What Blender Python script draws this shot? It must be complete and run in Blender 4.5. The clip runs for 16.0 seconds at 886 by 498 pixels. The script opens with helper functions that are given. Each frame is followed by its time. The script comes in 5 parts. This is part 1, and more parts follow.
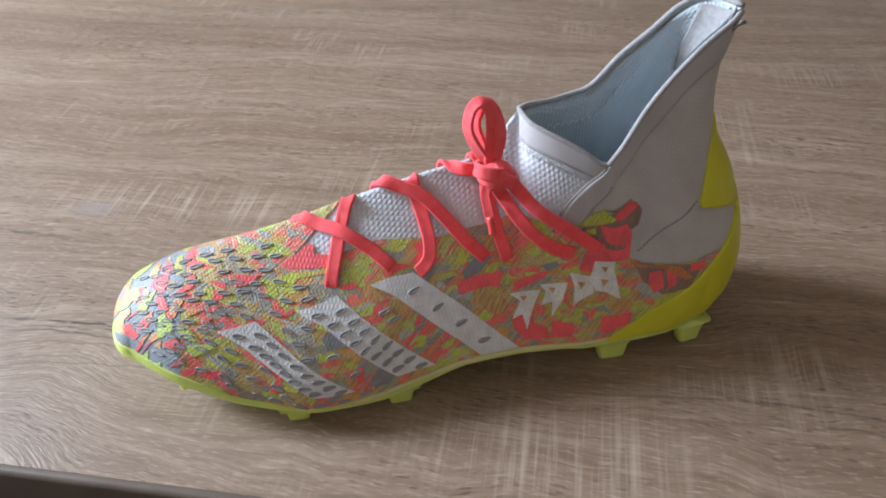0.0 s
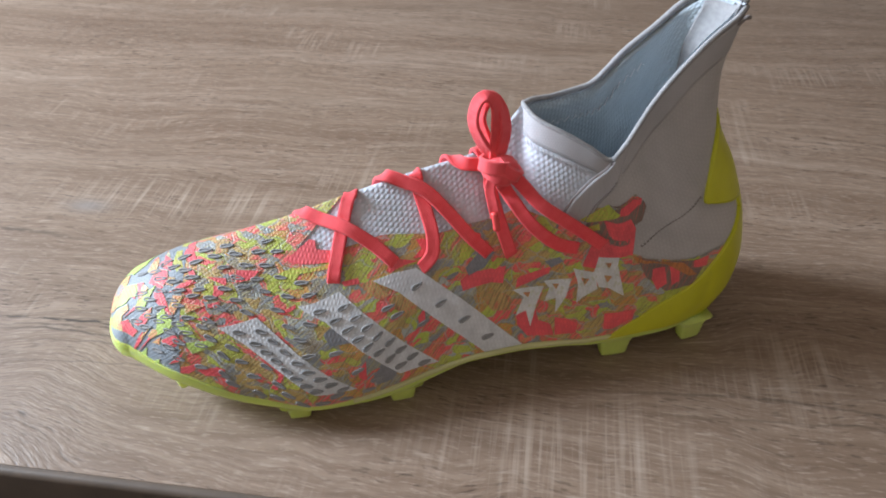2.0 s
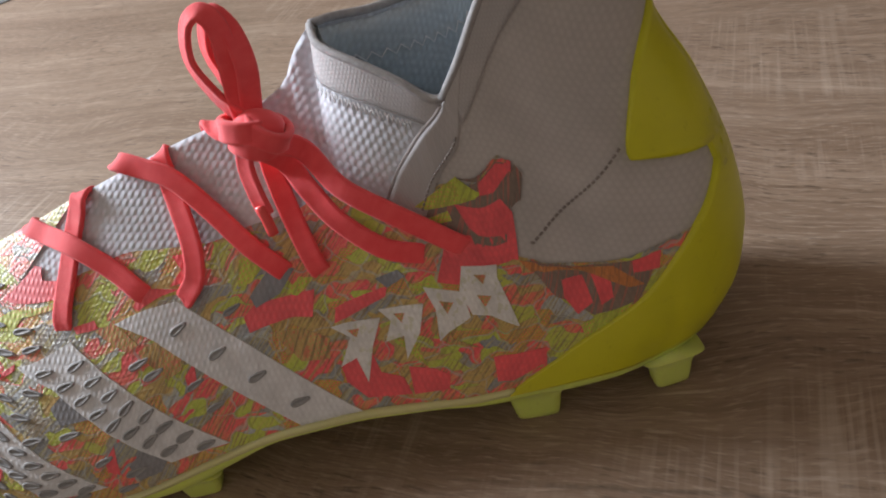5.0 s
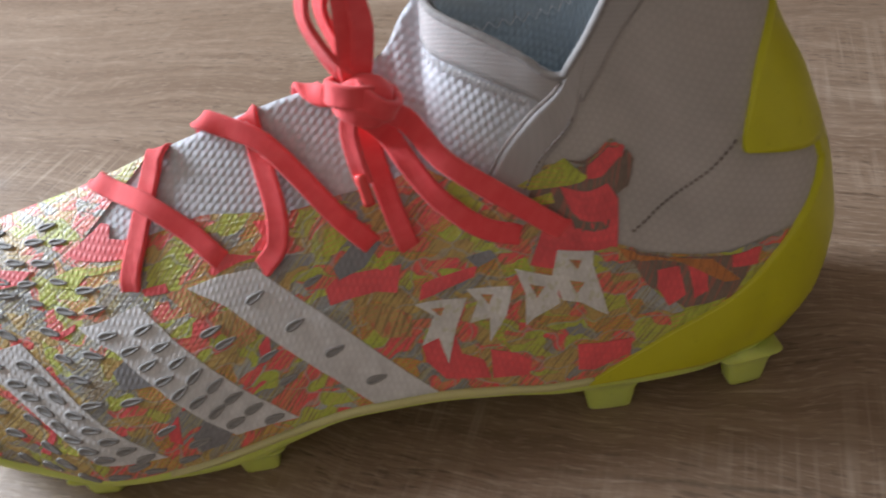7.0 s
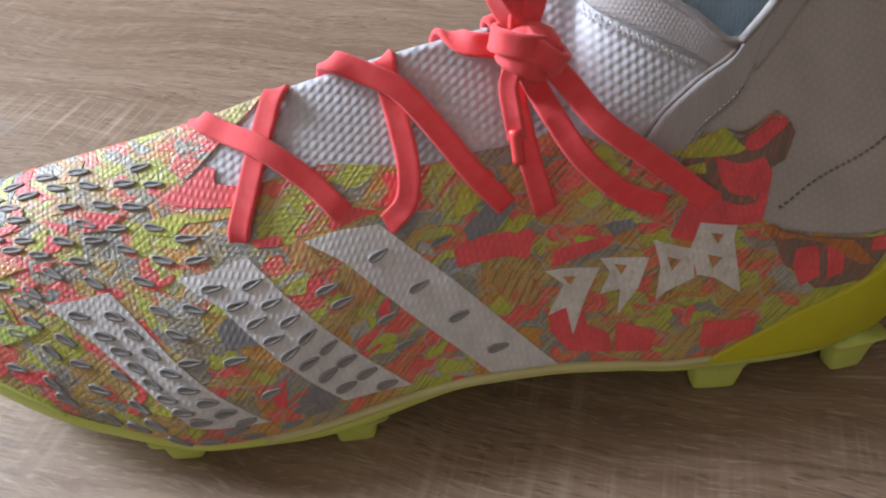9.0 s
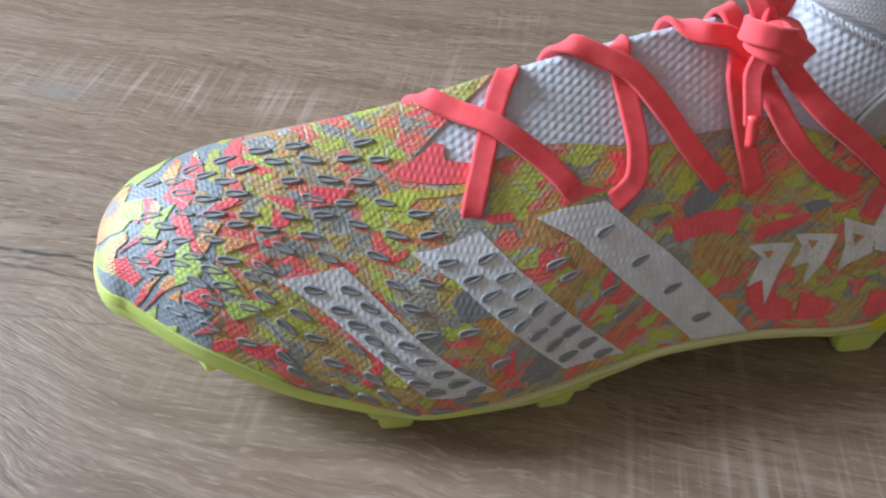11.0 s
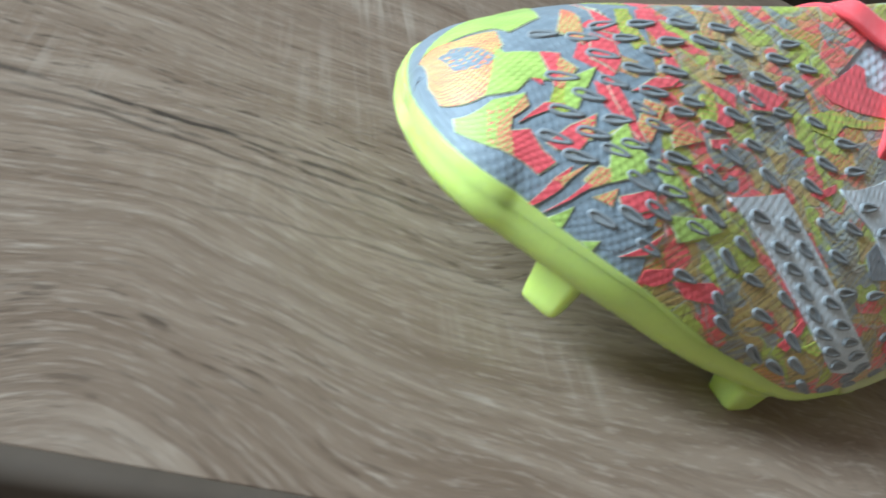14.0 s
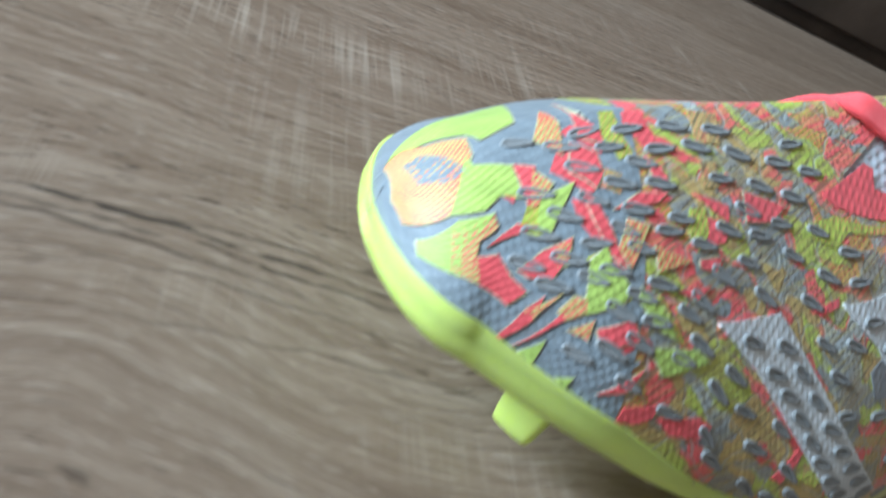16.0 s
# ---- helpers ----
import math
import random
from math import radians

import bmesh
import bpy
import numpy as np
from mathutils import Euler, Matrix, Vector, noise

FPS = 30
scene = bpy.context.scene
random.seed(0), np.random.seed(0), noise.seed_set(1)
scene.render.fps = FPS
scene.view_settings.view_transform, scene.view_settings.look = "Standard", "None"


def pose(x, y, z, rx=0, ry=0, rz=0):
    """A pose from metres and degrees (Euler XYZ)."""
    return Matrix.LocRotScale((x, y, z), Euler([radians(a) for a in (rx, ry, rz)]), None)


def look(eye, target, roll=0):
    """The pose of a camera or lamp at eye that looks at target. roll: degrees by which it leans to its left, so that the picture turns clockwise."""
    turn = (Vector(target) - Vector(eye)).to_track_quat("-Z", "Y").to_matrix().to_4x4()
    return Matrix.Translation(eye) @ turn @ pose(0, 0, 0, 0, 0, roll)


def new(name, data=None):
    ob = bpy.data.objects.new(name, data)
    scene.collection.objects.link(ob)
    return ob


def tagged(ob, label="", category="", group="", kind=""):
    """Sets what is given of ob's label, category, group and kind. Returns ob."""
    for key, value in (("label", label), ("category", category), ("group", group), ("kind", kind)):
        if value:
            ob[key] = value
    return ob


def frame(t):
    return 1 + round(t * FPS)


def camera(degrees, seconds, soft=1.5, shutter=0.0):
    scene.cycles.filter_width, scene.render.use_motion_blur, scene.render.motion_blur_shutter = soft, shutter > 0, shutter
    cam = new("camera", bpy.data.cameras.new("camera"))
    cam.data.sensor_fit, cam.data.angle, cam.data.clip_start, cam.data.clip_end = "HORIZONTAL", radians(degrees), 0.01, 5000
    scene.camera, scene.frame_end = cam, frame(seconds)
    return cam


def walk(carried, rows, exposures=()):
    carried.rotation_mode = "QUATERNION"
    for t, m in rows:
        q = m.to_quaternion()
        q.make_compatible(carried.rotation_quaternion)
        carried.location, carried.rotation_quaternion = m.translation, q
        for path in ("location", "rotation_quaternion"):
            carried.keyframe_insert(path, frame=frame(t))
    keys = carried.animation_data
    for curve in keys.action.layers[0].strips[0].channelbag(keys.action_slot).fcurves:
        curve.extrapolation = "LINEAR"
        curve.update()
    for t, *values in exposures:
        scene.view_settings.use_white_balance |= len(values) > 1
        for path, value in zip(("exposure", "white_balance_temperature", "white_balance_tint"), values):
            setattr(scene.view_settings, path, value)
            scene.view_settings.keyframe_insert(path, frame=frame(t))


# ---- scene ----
cam = camera(57.3, 16.0, soft=1.9, shutter=0.4)
METRES, EYE, TILT, LEAN, TURN = 0.73, 0.2844, -39.0, 1.03, 0.0
ROWS = [
    (0.0, 0.0, 0.0, 0.0, 0.0, 0.0, -0.0),
    (0.5, -0.0097, -0.0075, -0.0031, -0.74, 0.23, -0.05),
    (1.0, -0.0107, -0.0123, -0.0026, -1.07, 0.22, -0.05),
    (1.5, -0.0104, -0.0086, -0.0038, -1.1, 0.25, -0.06),
    (2.0, -0.0111, 0.004, -0.0048, -1.11, 0.27, -0.07),
    (2.5, 0.0009, 0.0557, -0.0079, -1.01, 0.27, -0.07),
    (3.0, 0.0491, 0.1132, -0.0045, 1.47, 0.14, -0.1),
    (3.5, 0.0951, 0.1519, -0.0129, 5.99, 0.2, 1.19),
    (4.0, 0.1439, 0.1889, -0.0153, 10.33, -0.03, 3.44),
    (6.5, 0.1492, 0.203, 0.0048, 14.1, 0.18, 2.39),
    (7.0, 0.1007, 0.1995, -0.0041, 10.06, -0.56, 0.16),
    (7.5, 0.0699, 0.1953, -0.0078, 8.22, -0.92, -1.51),
    (8.0, 0.0616, 0.2106, -0.0086, 7.35, -0.81, -2.14),
    (10.5, -0.062, 0.1888, -0.0242, -1.28, -2.67, -3.82),
    (11.0, -0.0926, 0.19, -0.0194, -3.41, -2.97, -3.6),
    (11.5, -0.1231, 0.2034, -0.007, -5.22, -3.18, -2.91),
    (12.0, -0.1504, 0.2302, -0.0011, -8.41, -3.97, -2.26),
    (12.5, -0.1774, 0.2577, 0.003, -9.7, -4.56, -1.85),
    (13.0, -0.2338, 0.2809, -0.042, -15.27, -4.4, -3.57),
    (13.5, -0.2576, 0.2902, -0.0648, -23.56, 0.2, -9.26),
    (14.0, -0.2869, 0.322, -0.0824, -28.46, 2.23, -10.9),
    (14.5, -0.3107, 0.3344, -0.0949, -31.72, 3.64, -13.06),
    (15.0, -0.3058, 0.3331, -0.0894, -33.07, 4.52, -13.42),
    (15.5, -0.3069, 0.3348, -0.0923, -33.18, 4.59, -13.18),
    (16.0, -0.2751, 0.334, -0.0513, -27.83, 2.13, -11.98),
]
walk(cam, [(t, pose(0, 0, EYE, TILT, LEAN, TURN) @ pose(METRES * x, METRES * y, METRES * z, 90 + pitch, roll, yaw)) for t, x, y, z, yaw, pitch, roll in ROWS],
     exposures=[(0.0, 0.15, 6200, 10), (3.0, 0.10, 6350, 10), (4.0, 0.02, 7000, 15), (6.5, 0.0, 6650, 11), (8.0, 0.03, 6850, 15), (10.5, 0.02, 6000, 9), (12.0, -0.06, 5800, 3), (13.5, -0.08, 5600, -4), (16.0, -0.11, 5600, -2)])

# ---- light: a tall window in the wall beyond the toe, overcast daylight ----
world = bpy.data.worlds.new("sky")
world.use_nodes = True
scene.world = world
sky = world.node_tree.nodes.new("ShaderNodeTexSky")
sky.sky_type, sky.sun_disc = "NISHITA", False
sky.sun_elevation, sky.sun_rotation = radians(32), radians(-80)
world.node_tree.links.new(sky.outputs["Color"], world.node_tree.nodes["Background"].inputs["Color"])
world.node_tree.nodes["Background"].inputs["Strength"].default_value = 0.12

daylight = bpy.data.lights.new("window_daylight", "AREA")
daylight.shape, daylight.size, daylight.size_y = "RECTANGLE", 1.05, 2.05
daylight.energy, daylight.color = 368.0, (0.86, 0.97, 1.10)
WINDOW = (-3.60, 1.05, 1.75)
daylight_ob = new("window_daylight", daylight)
daylight_ob.matrix_world = look((WINDOW[0] + 0.03, WINDOW[1], WINDOW[2]), (WINDOW[0] + 1.0, WINDOW[1], WINDOW[2]))


# ---- materials ----
def material(name, rough=0.5, metal=0.0):
    m = bpy.data.materials.new(name)
    m.use_nodes = True
    b = m.node_tree.nodes["Principled BSDF"]
    b.inputs["Roughness"].default_value, b.inputs["Metallic"].default_value = rough, metal
    return m, m.node_tree, b


def node(nt, kind, **values):
    n = nt.nodes.new("ShaderNode" + kind)
    for key, value in values.items():
        if key in n.inputs:
            n.inputs[key].default_value = value
        else:
            setattr(n, key, value)
    return n


def ramp(nt, source, stops, mode="LINEAR"):
    r = nt.nodes.new("ShaderNodeValToRGB")
    r.color_ramp.interpolation = mode
    e = r.color_ramp.elements
    while len(e) < len(stops):
        e.new(0.5)
    for i, (p, c) in enumerate(stops):
        e[i].position, e[i].color = p, (*c, 1) if len(c) == 3 else (c[0], c[0], c[0], 1)
    nt.links.new(source, r.inputs["Fac"])
    return r.outputs["Color"]


def mix(nt, fac, a, b, blend="MIX"):
    m = nt.nodes.new("ShaderNodeMix")
    m.data_type, m.blend_type = "RGBA", blend
    for value, slot in ((fac, "Factor"), (a, "A"), (b, "B")):
        s = [i for i in m.inputs if i.name == slot and (i.type == "VALUE" if slot == "Factor" else i.type == "RGBA")][0]
        if isinstance(value, bpy.types.NodeSocket):
            nt.links.new(value, s)
        else:
            s.default_value = value if slot == "Factor" else (*value, 1)
    return [o for o in m.outputs if o.type == "RGBA"][0]


def calc(nt, op, a, b=0.0, c=0.0):
    m = nt.nodes.new("ShaderNodeMath")
    m.operation = op
    for i, value in enumerate((a, b, c)):
        if isinstance(value, bpy.types.NodeSocket):
            nt.links.new(value, m.inputs[i])
        else:
            m.inputs[i].default_value = value
    return m.outputs[0]


def mapped(nt, source, scale=(1, 1, 1), turn=0.0, place=(0, 0, 0)):
    m = nt.nodes.new("ShaderNodeMapping")
    m.inputs["Scale"].default_value, m.inputs["Rotation"].default_value = scale, (0, 0, radians(turn))
    m.inputs["Location"].default_value = place
    nt.links.new(source, m.inputs["Vector"])
    return m.outputs["Vector"]


def fuzz(nt, vec, scale, detail=3.0, rough=0.55, warp=0.0):
    n = node(nt, "TexNoise", Scale=scale, Detail=detail, Roughness=rough, Distortion=warp)
    nt.links.new(vec, n.inputs["Vector"])
    return n.outputs["Fac"]


def relief(nt, b, height, strength, distance=0.001, under=None):
    n = node(nt, "Bump", Strength=strength, Distance=distance)
    nt.links.new(height, n.inputs["Height"])
    if under is not None:
        nt.links.new(under, n.inputs["Normal"])
    nt.links.new(n.outputs["Normal"], b.inputs["Normal"])
    return n.outputs["Normal"]


def coords(nt, which="Object"):
    return nt.nodes.new("ShaderNodeTexCoord").outputs[which]


def plain(name, colour, rough, spread=0.12, scale=60.0, bump=0.15, metal=0.0):
    m, nt, b = material(name, rough, metal)
    f = fuzz(nt, coords(nt), scale, 4)
    lo, hi = [c * (1 - spread) for c in colour], [min(1, c * (1 + spread)) for c in colour]
    nt.links.new(ramp(nt, f, ((0.3, lo), (0.7, hi))), b.inputs["Base Color"])
    if bump:
        relief(nt, b, fuzz(nt, coords(nt), scale * 6, 3), bump, 0.0004)
    return m


def oak():
    """Pale sawn-oak laminate: long grain, dark pores, drying cracks, a low cathedral figure and pale saw marks across it."""
    m, nt, b = material("sawn_oak_laminate", 0.5)
    o = coords(nt)
    at = node(nt, "SeparateXYZ")
    nt.links.new(o, at.inputs[0])
    X, Y = at.outputs["X"], at.outputs["Y"]

    def bell(source, middle, wide):
        u = calc(nt, "MULTIPLY", calc(nt, "SUBTRACT", source, middle), 1 / wide)
        return calc(nt, "EXPONENT", calc(nt, "MULTIPLY", calc(nt, "MULTIPLY", u, u), -1.0))

    # grain lines rise over a low arch near the front edge and sway slowly elsewhere
    fade = ramp(nt, calc(nt, "MULTIPLY", Y, 5.0), ((0.05, (1.0,)), (0.32, (0.45,)), (0.60, (0.10,)), (0.85, (0.0,))))
    arch = calc(nt, "MULTIPLY", calc(nt, "MULTIPLY", calc(nt, "SUBTRACT", 1.0, bell(X, -0.004, 0.030)), fade), 0.022)
    bend = fuzz(nt, mapped(nt, o, (3.0, 5.0, 1), place=(0.35, 0.1, 0)), 1.0, 2)
    ripple = fuzz(nt, mapped(nt, o, (22, 16, 1), place=(0.9, 0.3, 0)), 1.0, 1)
    drift = calc(nt, "ADD", calc(nt, "MULTIPLY", calc(nt, "SUBTRACT", bend, 0.5), 0.075), calc(nt, "MULTIPLY", calc(nt, "SUBTRACT", ripple, 0.5), 0.012))
    sway = node(nt, "CombineXYZ")
    nt.links.new(calc(nt, "ADD", drift, arch), sway.inputs["Y"])
    add = node(nt, "VectorMath", operation="ADD")
    nt.links.new(o, add.inputs[0])
    nt.links.new(sway.outputs[0], add.inputs[1])
    g = add.outputs[0]

    def grain(along, across, detail, rough, place=(0, 0, 0), warp=0.0):
        return fuzz(nt, mapped(nt, g, (along, across, 1), place=place), 1.0, detail, rough, warp)

    def paint(base, colour, amount, *masks):
        fac = amount
        for k in masks:
            fac = calc(nt, "MULTIPLY", k, fac)
        return mix(nt, fac, base, colour)

    broad, bands = grain(2.2, 20, 4, 0.62), grain(3.5, 85, 3, 0.6, (2, 9, 0))
    fine, hair = grain(26, 330, 4, 0.7, warp=0.3), grain(140, 900, 2, 0.6)
    pore, patch = grain(110, 640, 2, 0.55, (3, 1, 0)), grain(5, 34, 2, 0.5, (5, 2, 0))
    base = ramp(nt, broad, ((0.25, (0.205, 0.138, 0.094)), (0.5, (0.300, 0.216, 0.155)), (0.75, (0.390, 0.298, 0.228))))
    base = paint(base, (0.155, 0.098, 0.064), 0.42, ramp(nt, bands, ((0.34, (1.0,)), (0.56, (0.0,)))))
    base = paint(base, (0.47, 0.37, 0.29), 0.18, ramp(nt, bands, ((0.56, (0.0,)), (0.74, (1.0,)))))
    base = paint(base, (0.150, 0.094, 0.060), 0.46, ramp(nt, fine, ((0.40, (1.0,)), (0.58, (0.0,)))))
    base = paint(base, (0.48, 0.38, 0.30), 0.40, ramp(nt, hair, ((0.54, (0.0,)), (0.68, (1.0,)))))
    base = paint(base, (0.070, 0.045, 0.031), 0.75, ramp(nt, pore, ((0.33, (1.0,)), (0.42, (0.0,)))), ramp(nt, patch, ((0.42, (0.18,)), (0.60, (1.0,)))))
    base = paint(base, (0.58, 0.48, 0.39), 0.26, ramp(nt, grain(28, 420, 2, 0.5, (4, 3, 0)), ((0.60, (0.0,)), (0.68, (1.0,)))), ramp(nt, hair, ((0.40, (0.2,)), (0.58, (1.0,)))))
    # drying cracks: dark broken hairlines along the grain
    for level, mid, reach, deep, wide in ((0.0868, 0.000, 0.060, 0.95, 0.00065), (0.0828, 0.012, 0.050, 0.80, 0.00050), (0.0792, -0.004, 0.036, 0.70, 0.00045),
                                          (0.0735, 0.020, 0.040, 0.45, 0.00040), (0.0900, 0.040, 0.070, 0.55, 0.00040), (0.1530, -0.080, 0.050, 0.60, 0.00110),
                                          (0.0620, 0.045, 0.060, 0.40, 0.00040), (0.0800, 0.330, 0.080, 0.55, 0.00060), (0.0690, 0.360, 0.070, 0.45, 0.00050)):
        bow = calc(nt, "MULTIPLY", calc(nt, "SUBTRACT", 1.0, bell(X, mid, 0.06)), 0.006)
        shake = calc(nt, "MULTIPLY", calc(nt, "SUBTRACT", fuzz(nt, mapped(nt, o, (55, 70, 1), place=(level * 90, 0, 0)), 1.0, 2), 0.5), 0.0055)
        gap = calc(nt, "ABSOLUTE", calc(nt, "SUBTRACT", calc(nt, "ADD", calc(nt, "ADD", Y, bow), shake), level))
        crack = ramp(nt, calc(nt, "MULTIPLY", gap, 0.36 / wide), ((0.20, (1.0,)), (0.75, (0.0,))))
        broken = ramp(nt, fuzz(nt, mapped(nt, o, (85, 260, 1), place=(level * 70, 3, 0)), 1.0, 2), ((0.36, (0.0,)), (0.48, (1.0,))))
        base = paint(base, (0.050, 0.036, 0.027), deep, crack, broken, bell(X, mid, reach))
    # pale cross-cut saw marks: two worked patches, faint combs elsewhere
    saw = fuzz(nt, mapped(nt, o, (210, 7, 1)), 1.0, 2, 0.5)
    comb = fuzz(nt, mapped(nt, o, (520, 16, 1), place=(1, 4, 0)), 1.0, 2, 0.5)
    where = ramp(nt, fuzz(nt, mapped(nt, o, (9, 13, 1), place=(0.4, 0.2, 0)), 1.0, 2), ((0.54, (0.0,)), (0.66, (0.55,))))
    for cx, cy, wx, wy, k in ((0.010, 0.192, 0.075, 0.017, 0.95), (0.238, 0.038, 0.052, 0.028, 1.0), (0.350, 0.106, 0.022, 0.014, 1.0), (0.325, 0.088, 0.030, 0.010, 0.8), (0.040, 0.135, 0.030, 0.030, 0.5)):
        where = calc(nt, "MAXIMUM", where, calc(nt, "MULTIPLY", calc(nt, "MULTIPLY", bell(X, cx, wx), bell(Y, cy, wy)), k))
    base = paint(base, (0.56, 0.46, 0.37), 0.50, ramp(nt, saw, ((0.55, (0.0,)), (0.66, (1.0,)))), where)
    base = paint(base, (0.54, 0.44, 0.355), 0.38, ramp(nt, comb, ((0.52, (0.0,)), (0.66, (1.0,)))), where)
    base = paint(base, (0.30, 0.30, 0.30), 0.45, bell(X, -0.043, 0.012), bell(Y, 0.180, 0.006))
    nt.links.new(base, b.inputs["Base Color"])
    nt.links.new(calc(nt, "MULTIPLY_ADD", fine, 0.16, 0.40), b.inputs["Roughness"])
    relief(nt, b, calc(nt, "ADD", calc(nt, "MULTIPLY", fine, 0.7), calc(nt, "ADD", calc(nt, "MULTIPLY", hair, 0.7), calc(nt, "MULTIPLY", pore, 0.8))), 0.42, 0.0006)
    return m


OAK = oak()
# the shade on the table's front face is put into this dark brown
EDGE = plain("edge_band", (0.120, 0.090, 0.068), 0.5, 0.2, 40)
DARK_FLOOR = plain("dark_floor_board", (0.022, 0.016, 0.012), 0.85, 0.35, 9)
# unseen walls: the south one paler to bounce fill, the rest darker for deep shadow
BOUNCE_WALL = plain("bounce_wall_paint", (0.36, 0.29, 0.23), 0.9, 0.05, 4)
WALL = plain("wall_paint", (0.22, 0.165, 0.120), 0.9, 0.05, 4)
# unseen ceiling, kept dark so little light bounces into the boot's shadow
CEIL = plain("ceiling_paint", (0.24, 0.195, 0.155), 0.9, 0.03, 4)
FRAME = plain("window_paint", (0.78, 0.78, 0.77), 0.4, 0.04, 20)


# ---- mesh helpers ----
def mesh_object(name, bm, mats, parent=None, label="", smooth=True):
    me = bpy.data.meshes.new(name)
    bmesh.ops.recalc_face_normals(bm, faces=bm.faces) if smooth != "keep" else None
    bm.to_mesh(me)
    bm.free()
    for m in (mats if isinstance(mats, (list, tuple)) else [mats]):
        me.materials.append(m)
    if smooth:
        me.polygons.foreach_set("use_smooth", [True] * len(me.polygons))
    ob = new(name, me)
    if parent is not None:
        ob.parent = parent
    return tagged(ob, label)


def part(name, bm, mat, parent, label="", smooth=True):
    return mesh_object(name, bm, mat, parent, label, smooth)


def box(lo, hi, bevel=0.0, segments=2):
    bm = bmesh.new()
    bmesh.ops.create_cube(bm, size=1)
    lo, hi = Vector(lo), Vector(hi)
    for v in bm.verts:
        v.co = Vector([(a + b) / 2 + c * (b - a) for a, b, c in zip(lo, hi, v.co)])
    if bevel:
        bmesh.ops.bevel(bm, geom=bm.edges[:], offset=bevel, segments=segments, profile=0.5, affect="EDGES")
    return bm


# ---- the room, closed round the table ----
FLOOR = -0.45
ROOM = (-3.65, 1.9, -1.6, 2.4, 2.95)       # west, east, south, north, ceiling


def structure(name, bm, mat, label, category):
    return tagged(mesh_object(name, bm, mat, smooth=False), label, category, kind="structure")


structure("floor", box((ROOM[0] - 0.2, ROOM[2] - 0.2, FLOOR - 0.1), (ROOM[1] + 0.2, ROOM[3] + 0.2, FLOOR)), DARK_FLOOR, "dark brown floor below the table", "floor")
structure("ceiling", box((ROOM[0] - 0.2, ROOM[2] - 0.2, ROOM[4]), (ROOM[1] + 0.2, ROOM[3] + 0.2, ROOM[4] + 0.1)), CEIL, "plain ceiling out of view, darkened to cut bounced light", "ceiling")
structure("wall_east", box((ROOM[1], ROOM[2], FLOOR), (ROOM[1] + 0.2, ROOM[3], ROOM[4])), WALL, "plain painted wall out of view, toned for bounced light", "wall")
# acts as a reflector for the boot's near side
structure("wall_south", box((ROOM[0], ROOM[2] - 0.2, FLOOR), (ROOM[1], ROOM[2], ROOM[4])), BOUNCE_WALL, "plain painted wall out of view, toned for bounced light", "wall")
structure("wall_north", box((ROOM[0], ROOM[3], FLOOR), (ROOM[1], ROOM[3] + 0.2, ROOM[4])), WALL, "plain painted wall out of view, toned for bounced light", "wall")
wy0, wy1, wz0, wz1 = WINDOW[1] - 0.6, WINDOW[1] + 0.6, WINDOW[2] - 1.1, WINDOW[2] + 1.1
bm = bmesh.new()
for lo, hi in (((ROOM[0] - 0.2, ROOM[2], FLOOR), (ROOM[0], wy0, ROOM[4])), ((ROOM[0] - 0.2, wy1, FLOOR), (ROOM[0], ROOM[3], ROOM[4])),
               ((ROOM[0] - 0.2, wy0, FLOOR), (ROOM[0], wy1, wz0)), ((ROOM[0] - 0.2, wy0, wz1), (ROOM[0], wy1, ROOM[4]))):
    b2 = box(lo, hi)
    me = bpy.data.meshes.new("tmp")
    b2.to_mesh(me)
    bm.from_mesh(me)
    bpy.data.meshes.remove(me)
    b2.free()
structure("wall_west", bm, WALL, "plain painted wall with a window opening, toned for bounced light", "wall")
window = tagged(new("window_1"), "white framed window letting in overcast daylight", "window", kind="structure")
for lo, hi in (((ROOM[0] - 0.13, wy0, wz0), (ROOM[0] - 0.07, wy0 + 0.05, wz1)), ((ROOM[0] - 0.13, wy1 - 0.05, wz0), (ROOM[0] - 0.07, wy1, wz1)),
               ((ROOM[0] - 0.13, wy0 + 0.05, wz0), (ROOM[0] - 0.07, wy1 - 0.05, wz0 + 0.05)), ((ROOM[0] - 0.13, wy0 + 0.05, wz1 - 0.05), (ROOM[0] - 0.07, wy1 - 0.05, wz1))):
    part("window_frame", box(lo, hi, 0.006), FRAME, window)

# ---- the table ----
table = tagged(new("coffee_table"), "low table with a pale sawn-oak laminate top", "table")
table.matrix_world = pose(-0.2, 0.2100, 0, 0, 0, -8.8)
T_LEFT, T_RIGHT, T_DEEP, T_THICK = -0.45, 0.75, 0.585, 0.040
part("tabletop", box((T_LEFT, 0.0014, -T_THICK), (T_RIGHT, T_DEEP, 0.0), 0.0003, 2), OAK, table, "pale sawn-oak laminate top")
part("edge_band", box((T_LEFT, -0.0026, -T_THICK), (T_RIGHT, 0.0060, -0.0003), 0.0028, 6), EDGE, table, "brown edge band, darkened for the shade below its lip")
for lx in (T_LEFT + 0.05, T_RIGHT - 0.10):
    for ly in (0.05, T_DEEP - 0.10):
        part("leg", box((lx, ly, FLOOR), (lx + 0.05, ly + 0.05, -T_THICK), 0.003), EDGE, table)


